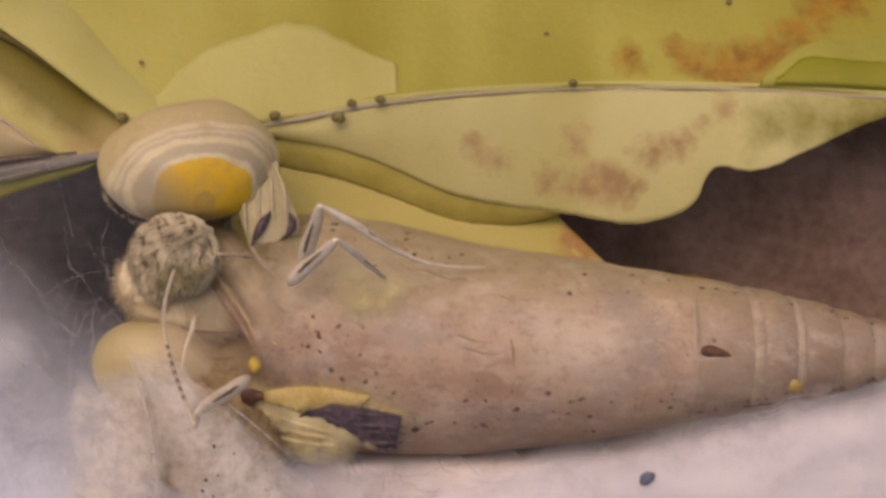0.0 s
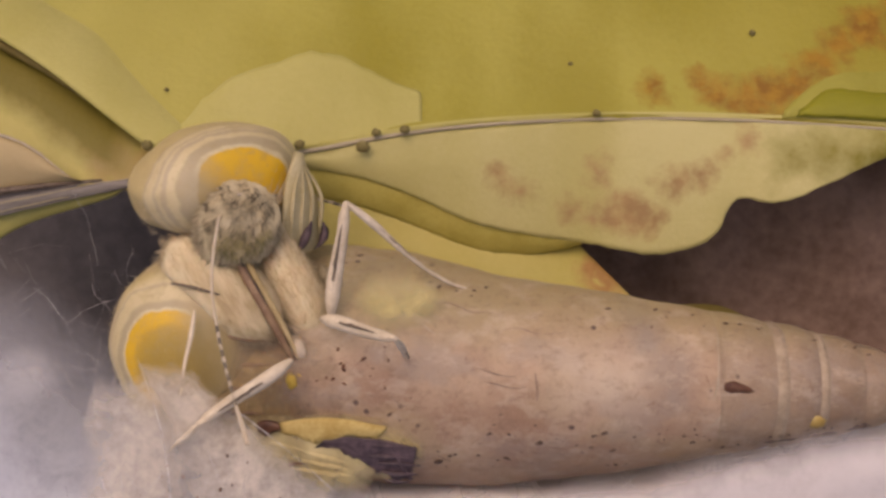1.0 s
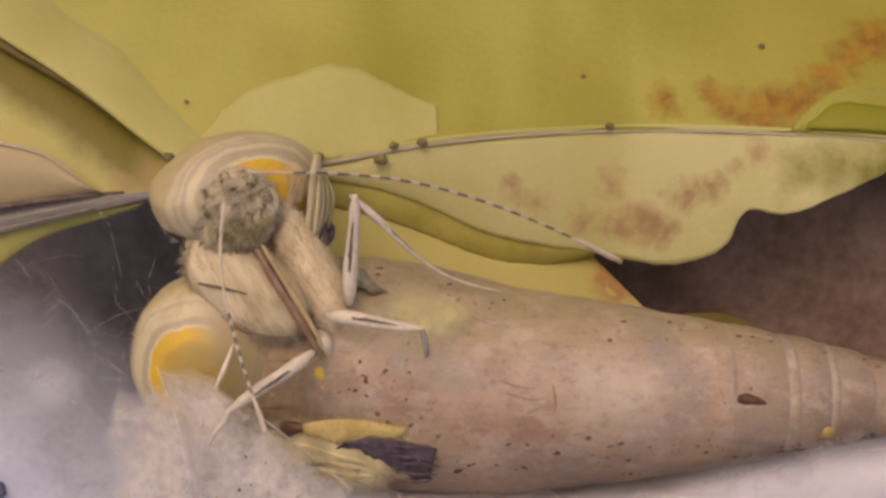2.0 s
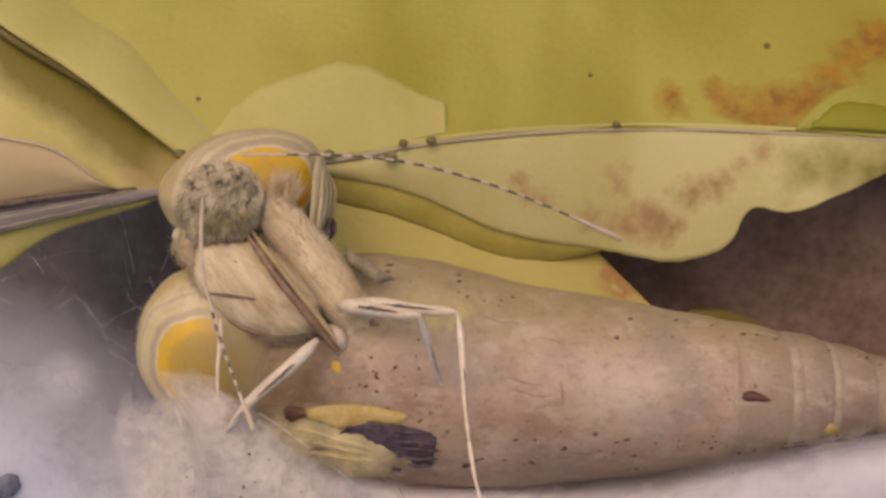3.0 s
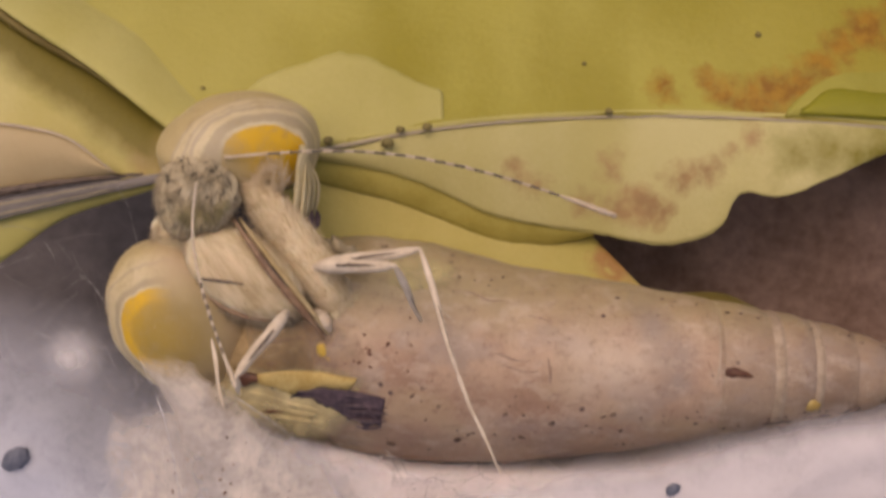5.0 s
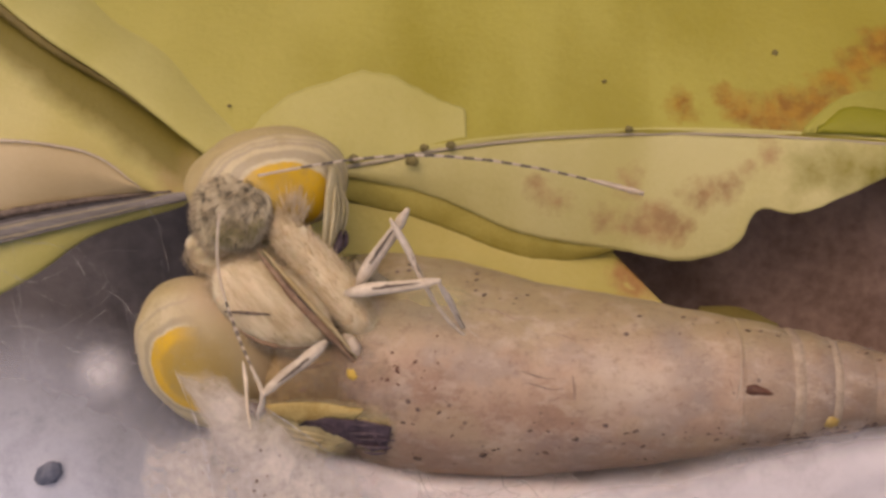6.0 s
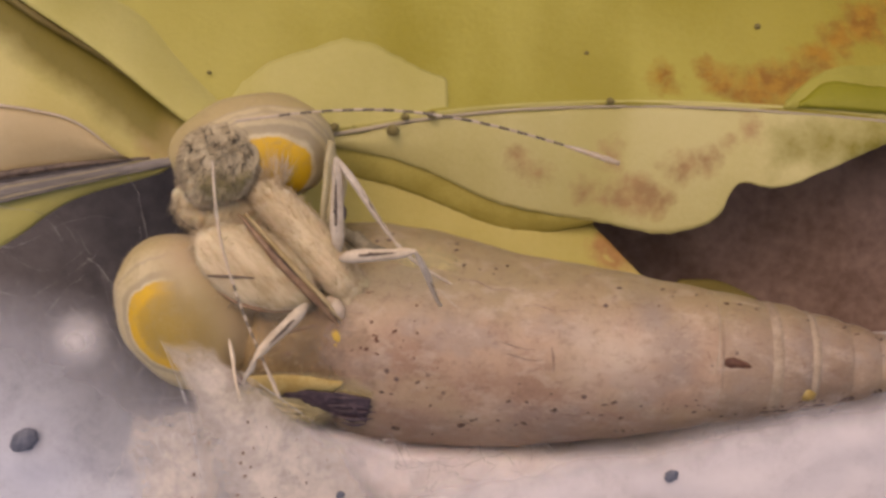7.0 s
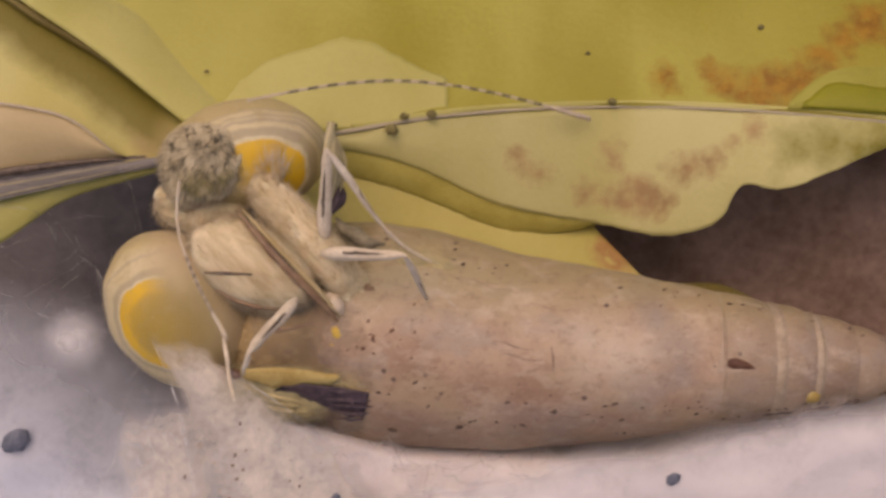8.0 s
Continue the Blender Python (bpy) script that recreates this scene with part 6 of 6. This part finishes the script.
    walk(midleg_femur, [
        (0.0, pose(0.00291, 0.00055, 0.00300, 0.0, -58.6, 66.6)),
        (0.5, pose(0.00302, 0.00103, 0.00300, 0.0, -54.3, 73.7)),
        (1.0, pose(0.00294, 0.00011, 0.00300, 0.0, -16.1, 81.6)),
        (2.5, pose(0.00271, 0.00094, 0.00300, 0.0, -25.7, 87.9)),
        (3.0, pose(0.00233, 0.00065, 0.00330, 0.0, -46.0, -2.0)),
        (3.5, pose(0.00225, 0.00085, 0.00300, 0.0, -52.1, 86.2)),
        (4.0, pose(0.00230, 0.00027, 0.00330, 0.0, -52.9, 16.8)),
        (4.5, pose(0.00128, 0.00164, 0.00300, 0.0, -54.7, 43.9)),
        (5.0, pose(0.00191, 0.00108, 0.00330, 0.0, -43.0, 3.4)),
        (6.5, pose(0.00221, 0.00109, 0.00300, 0.0, -31.3, 83.4)),
        (7.0, pose(0.00222, 0.00116, 0.00300, 0.0, -32.8, 90.1)),
        (7.5, pose(0.00222, 0.00114, 0.00300, 0.0, -34.3, 89.6)),
        (8.0, pose(0.00194, 0.00132, 0.00300, 0.0, -35.3, 87.0)),
    ])
    walk(midleg_tibia, [
        (0.0, pose(0.00351, 0.00194, 0.00548, 0.0, 36.2, -31.0)),
        (0.5, pose(0.00350, 0.00266, 0.00535, 0.0, 31.5, -41.9)),
        (1.0, pose(0.00334, 0.00287, 0.00380, 0.0, 26.5, -40.1)),
        (2.5, pose(0.00281, 0.00355, 0.00426, 0.0, 31.9, -46.2)),
        (3.0, pose(0.00435, 0.00058, 0.00539, 0.0, 47.5, -73.5)),
        (3.5, pose(0.00237, 0.00262, 0.00529, 0.0, 53.2, -53.9)),
        (4.0, pose(0.00398, 0.00078, 0.00561, 0.0, 60.0, 152.0)),
        (4.5, pose(0.00249, 0.00281, 0.00537, 0.0, 72.5, -85.0)),
        (5.0, pose(0.00402, 0.00121, 0.00528, 0.0, 54.3, -68.5)),
        (6.5, pose(0.00250, 0.00355, 0.00451, 0.0, 19.4, -57.6)),
        (7.0, pose(0.00222, 0.00360, 0.00457, 0.0, 22.1, -54.8)),
        (7.5, pose(0.00224, 0.00353, 0.00463, 0.0, 24.2, -54.8)),
        (8.0, pose(0.00207, 0.00368, 0.00468, 0.0, 29.9, -53.4)),
    ])
    walk(hindleg_femur, [
        (0.0, pose(0.00260, 0.00011, 0.00330, 0.0, -54.9, 39.2)),
        (0.5, pose(0.00265, 0.00059, 0.00330, 0.0, -44.2, 38.2)),
        (1.0, pose(0.00276, 0.00006, 0.00330, 0.0, -49.5, -9.6)),
        (2.5, pose(0.00215, 0.00067, 0.00330, 0.0, -28.2, -2.5)),
        (3.0, pose(0.00261, 0.00070, 0.00330, 0.0, -23.6, -2.2)),
        (3.5, pose(0.00228, 0.00051, 0.00330, 0.0, -32.8, 20.3)),
        (4.0, pose(0.00255, 0.00041, 0.00330, 0.0, -28.9, 9.9)),
        (4.5, pose(0.00205, 0.00079, 0.00330, 0.0, -24.8, 8.3)),
        (5.0, pose(0.00180, 0.00106, 0.00330, 0.0, -11.6, 10.8)),
        (6.5, pose(0.00208, 0.00082, 0.00330, 0.0, -39.7, 9.9)),
        (7.0, pose(0.00230, 0.00100, 0.00330, 0.0, -46.1, 9.7)),
        (7.5, pose(0.00231, 0.00098, 0.00330, 0.0, -46.3, 8.8)),
        (8.0, pose(0.00190, 0.00104, 0.00330, 0.0, -41.4, 2.7)),
    ])
    walk(hindleg_tibia, [
        (0.0, pose(0.00390, 0.00116, 0.00567, 0.0, 65.6, -43.1)),
        (0.5, pose(0.00429, 0.00187, 0.00532, 0.0, 68.9, -41.9)),
        (1.0, pose(0.00461, -0.00026, 0.00551, 0.0, 75.8, -68.5)),
        (2.5, pose(0.00470, 0.00056, 0.00467, 0.0, 59.0, -79.6)),
        (3.0, pose(0.00527, 0.00060, 0.00446, 0.0, -30.0, -84.6)),
        (3.5, pose(0.00456, 0.00136, 0.00487, 0.0, 27.3, -89.5)),
        (4.0, pose(0.00505, 0.00084, 0.00470, 0.0, -9.3, -80.5)),
        (4.5, pose(0.00466, 0.00118, 0.00452, 0.0, -40.0, -75.5)),
        (5.0, pose(0.00459, 0.00159, 0.00388, 0.0, -8.4, -72.2)),
        (6.5, pose(0.00428, 0.00120, 0.00515, 0.0, 61.8, -58.7)),
        (7.0, pose(0.00428, 0.00134, 0.00539, 0.0, 55.9, -66.5)),
        (7.5, pose(0.00429, 0.00128, 0.00540, 0.0, 57.0, -66.6)),
        (8.0, pose(0.00408, 0.00114, 0.00522, 0.0, 61.0, -64.5)),
    ])
    walk(forewing, [
        (0.0, pose(0.00412, -0.00335, 0.00265, 14.0, 0.0, 0.0)),
        (0.5, pose(0.00387, -0.00326, 0.00265, 14.0, 0.0, 0.0)),
        (1.0, pose(0.00392, -0.00333, 0.00265, 14.0, 0.0, 0.0)),
        (2.5, pose(0.00386, -0.00293, 0.00265, 14.0, 0.0, 0.0)),
        (3.0, pose(0.00370, -0.00285, 0.00265, 14.0, 0.0, 0.0)),
        (3.5, pose(0.00360, -0.00297, 0.00265, 14.0, 0.0, 0.0)),
        (4.0, pose(0.00349, -0.00278, 0.00265, 14.0, 0.0, 0.0)),
        (4.5, pose(0.00316, -0.00261, 0.00265, 16.0, 0.0, 0.0)),
        (5.0, pose(0.00255, -0.00256, 0.00265, 20.0, 0.0, 0.0)),
        (6.5, pose(0.00195, -0.00297, 0.00255, 30.0, 0.0, 0.0)),
        (7.0, pose(0.00202, -0.00293, 0.00255, 31.0, 0.0, 0.0)),
        (7.5, pose(0.00202, -0.00292, 0.00255, 31.0, 0.0, 0.0)),
        (8.0, pose(0.00204, -0.00276, 0.00255, 31.0, 0.0, 0.0)),
    ])
    walk(wing_bulge, [
        (0.0, pose(0.00458, -0.00027, 0.00295, 0.0, 0.0, 0.0)),
        (0.5, pose(0.00473, 0.00018, 0.00295, 0.0, 0.0, 0.0)),
        (1.0, pose(0.00462, 0.00033, 0.00295, 0.0, 0.0, 0.0)),
        (2.5, pose(0.00496, 0.00021, 0.00280, 0.0, 0.0, 0.0)),
        (3.0, pose(0.00488, 0.00020, 0.00260, 0.0, 0.0, 0.0)),
        (3.5, pose(0.00470, 0.00026, 0.00245, 0.0, 0.0, 0.0)),
        (4.0, pose(0.00458, 0.00032, 0.00235, 0.0, 0.0, 0.0)),
        (4.5, pose(0.00451, 0.00016, 0.00230, 0.0, 0.0, 0.0)),
        (5.0, pose(0.00449, 0.00067, 0.00230, 0.0, 0.0, 0.0)),
        (6.5, pose(0.00410, 0.00036, 0.00222, 0.0, 0.0, 0.0)),
        (7.0, pose(0.00448, 0.00056, 0.00212, 0.0, 0.0, 0.0)),
        (7.5, pose(0.00447, 0.00056, 0.00212, 0.0, 0.0, 0.0)),
        (8.0, pose(0.00438, 0.00046, 0.00212, 0.0, 0.0, 0.0)),
    ])
    walk(shell_flap, [
        (0.0, pose(-0.00699, -0.00283, 0.00940, 7.0, 0.0, -6.0)),
        (0.5, pose(-0.00731, -0.00235, 0.00940, 7.0, 0.0, -5.0)),
        (1.0, pose(-0.00735, -0.00237, 0.00940, 7.0, 0.0, -4.0)),
        (2.5, pose(-0.00775, -0.00211, 0.00940, 7.0, 0.0, -2.0)),
        (3.0, pose(-0.00786, -0.00231, 0.00940, 7.0, 0.0, -1.0)),
        (3.5, pose(-0.00782, -0.00237, 0.00940, 7.0, 0.0, 0.0)),
        (4.0, pose(-0.00789, -0.00253, 0.00940, 7.0, 0.0, 0.0)),
        (4.5, pose(-0.00806, -0.00254, 0.00940, 7.0, 0.0, 0.0)),
        (5.0, pose(-0.00838, -0.00263, 0.00940, 7.0, 0.0, 0.0)),
        (6.5, pose(-0.00821, -0.00249, 0.00940, 7.0, 0.0, 0.0)),
        (7.0, pose(-0.00808, -0.00262, 0.00940, 7.0, 0.0, 0.0)),
        (7.5, pose(-0.00804, -0.00264, 0.00940, 7.0, 0.0, 0.0)),
        (8.0, pose(-0.00813, -0.00267, 0.00940, 7.0, 0.0, 0.0)),
    ])
    walk(striped_collar, [
        (0.0, pose(0.00209, 0.00160, 0.00200, 0.0, 0.0, -10.0)),
        (0.5, pose(0.00230, 0.00194, 0.00200, 0.0, 25.0, -10.0)),
        (1.0, pose(0.00240, 0.00215, 0.00200, 0.0, 48.0, -10.0)),
        (2.5, pose(0.00200, 0.00256, 0.00200, 0.0, 72.0, -10.0)),
        (3.0, pose(0.00193, 0.00254, 0.00200, 0.0, 72.0, -10.0)),
        (3.5, pose(0.00194, 0.00254, 0.00200, 0.0, 72.0, -10.0)),
        (4.0, pose(0.00198, 0.00247, 0.00200, 0.0, 72.0, -10.0)),
        (4.5, pose(0.00214, 0.00251, 0.00200, 0.0, 72.0, -10.0)),
        (5.0, pose(0.00160, 0.00228, 0.00200, 0.0, 72.0, -10.0)),
        (6.5, pose(0.00167, 0.00225, 0.00200, 0.0, 72.0, -10.0)),
        (7.0, pose(0.00211, 0.00212, 0.00200, 0.0, 72.0, -10.0)),
        (7.5, pose(0.00210, 0.00211, 0.00200, 0.0, 72.0, -10.0)),
        (8.0, pose(0.00217, 0.00252, 0.00200, 0.0, 72.0, -10.0)),
    ])
    walk(second_foreleg, [
        (0.0, pose(0.00036, -0.00066, 0.00350, 0.0, -61.4, -87.4)),
        (0.5, pose(0.00001, -0.00097, 0.00350, 0.0, -12.8, -122.6)),
        (1.0, pose(-0.00028, 0.00024, 0.00350, 0.0, -28.9, -93.6)),
        (2.5, pose(0.00016, -0.00043, 0.00350, 0.0, -23.3, -114.0)),
        (3.0, pose(-0.00059, 0.00026, 0.00350, 0.0, -38.5, -84.9)),
        (3.5, pose(-0.00088, 0.00041, 0.00350, 0.0, -40.1, -77.2)),
        (4.0, pose(-0.00072, -0.00113, 0.00350, 0.0, -46.8, -74.6)),
        (4.5, pose(-0.00059, -0.00053, 0.00350, 0.0, -40.2, -79.0)),
        (5.0, pose(-0.00077, -0.00081, 0.00350, 0.0, -41.5, -70.0)),
        (6.5, pose(-0.00073, -0.00102, 0.00350, 0.0, -45.0, -75.5)),
        (7.0, pose(-0.00056, -0.00118, 0.00350, 0.0, -48.1, -68.0)),
        (7.5, pose(-0.00054, -0.00119, 0.00350, 0.0, -47.6, -68.1)),
        (8.0, pose(-0.00057, -0.00121, 0.00350, 0.0, -47.8, -67.4)),
    ])
    walk(flap_lobe, [
        (0.0, pose(-0.0004, 0.0012, 0)), (1.0, pose(-0.0003, 0.0014, 0)), (2.5, pose(-0.0002, 0.0012, 0)), (3.0, pose(-0.0002, 0.0011, 0)), (4.0, pose(-0.0001, 0.0008, 0)), (5.0, pose(0, 0.0004, 0)), (6.5, pose(0, 0, 0)), (8.0, pose(0, 0, 0)),
    ])
    walk(silk_veil, [
        (0.0, pose(0, 0.0012, 0)), (1.2, pose(0, 0.0011, 0)), (2.5, pose(0, 0.0011, 0)), (3.0, pose(0, 0.0010, 0)), (4.0, pose(0, 0.0007, 0)), (5.0, pose(0, 0.0002, 0)), (6.5, pose(0, 0, 0)), (8.0, pose(0, -0.0001, 0)),
    ])


motions()
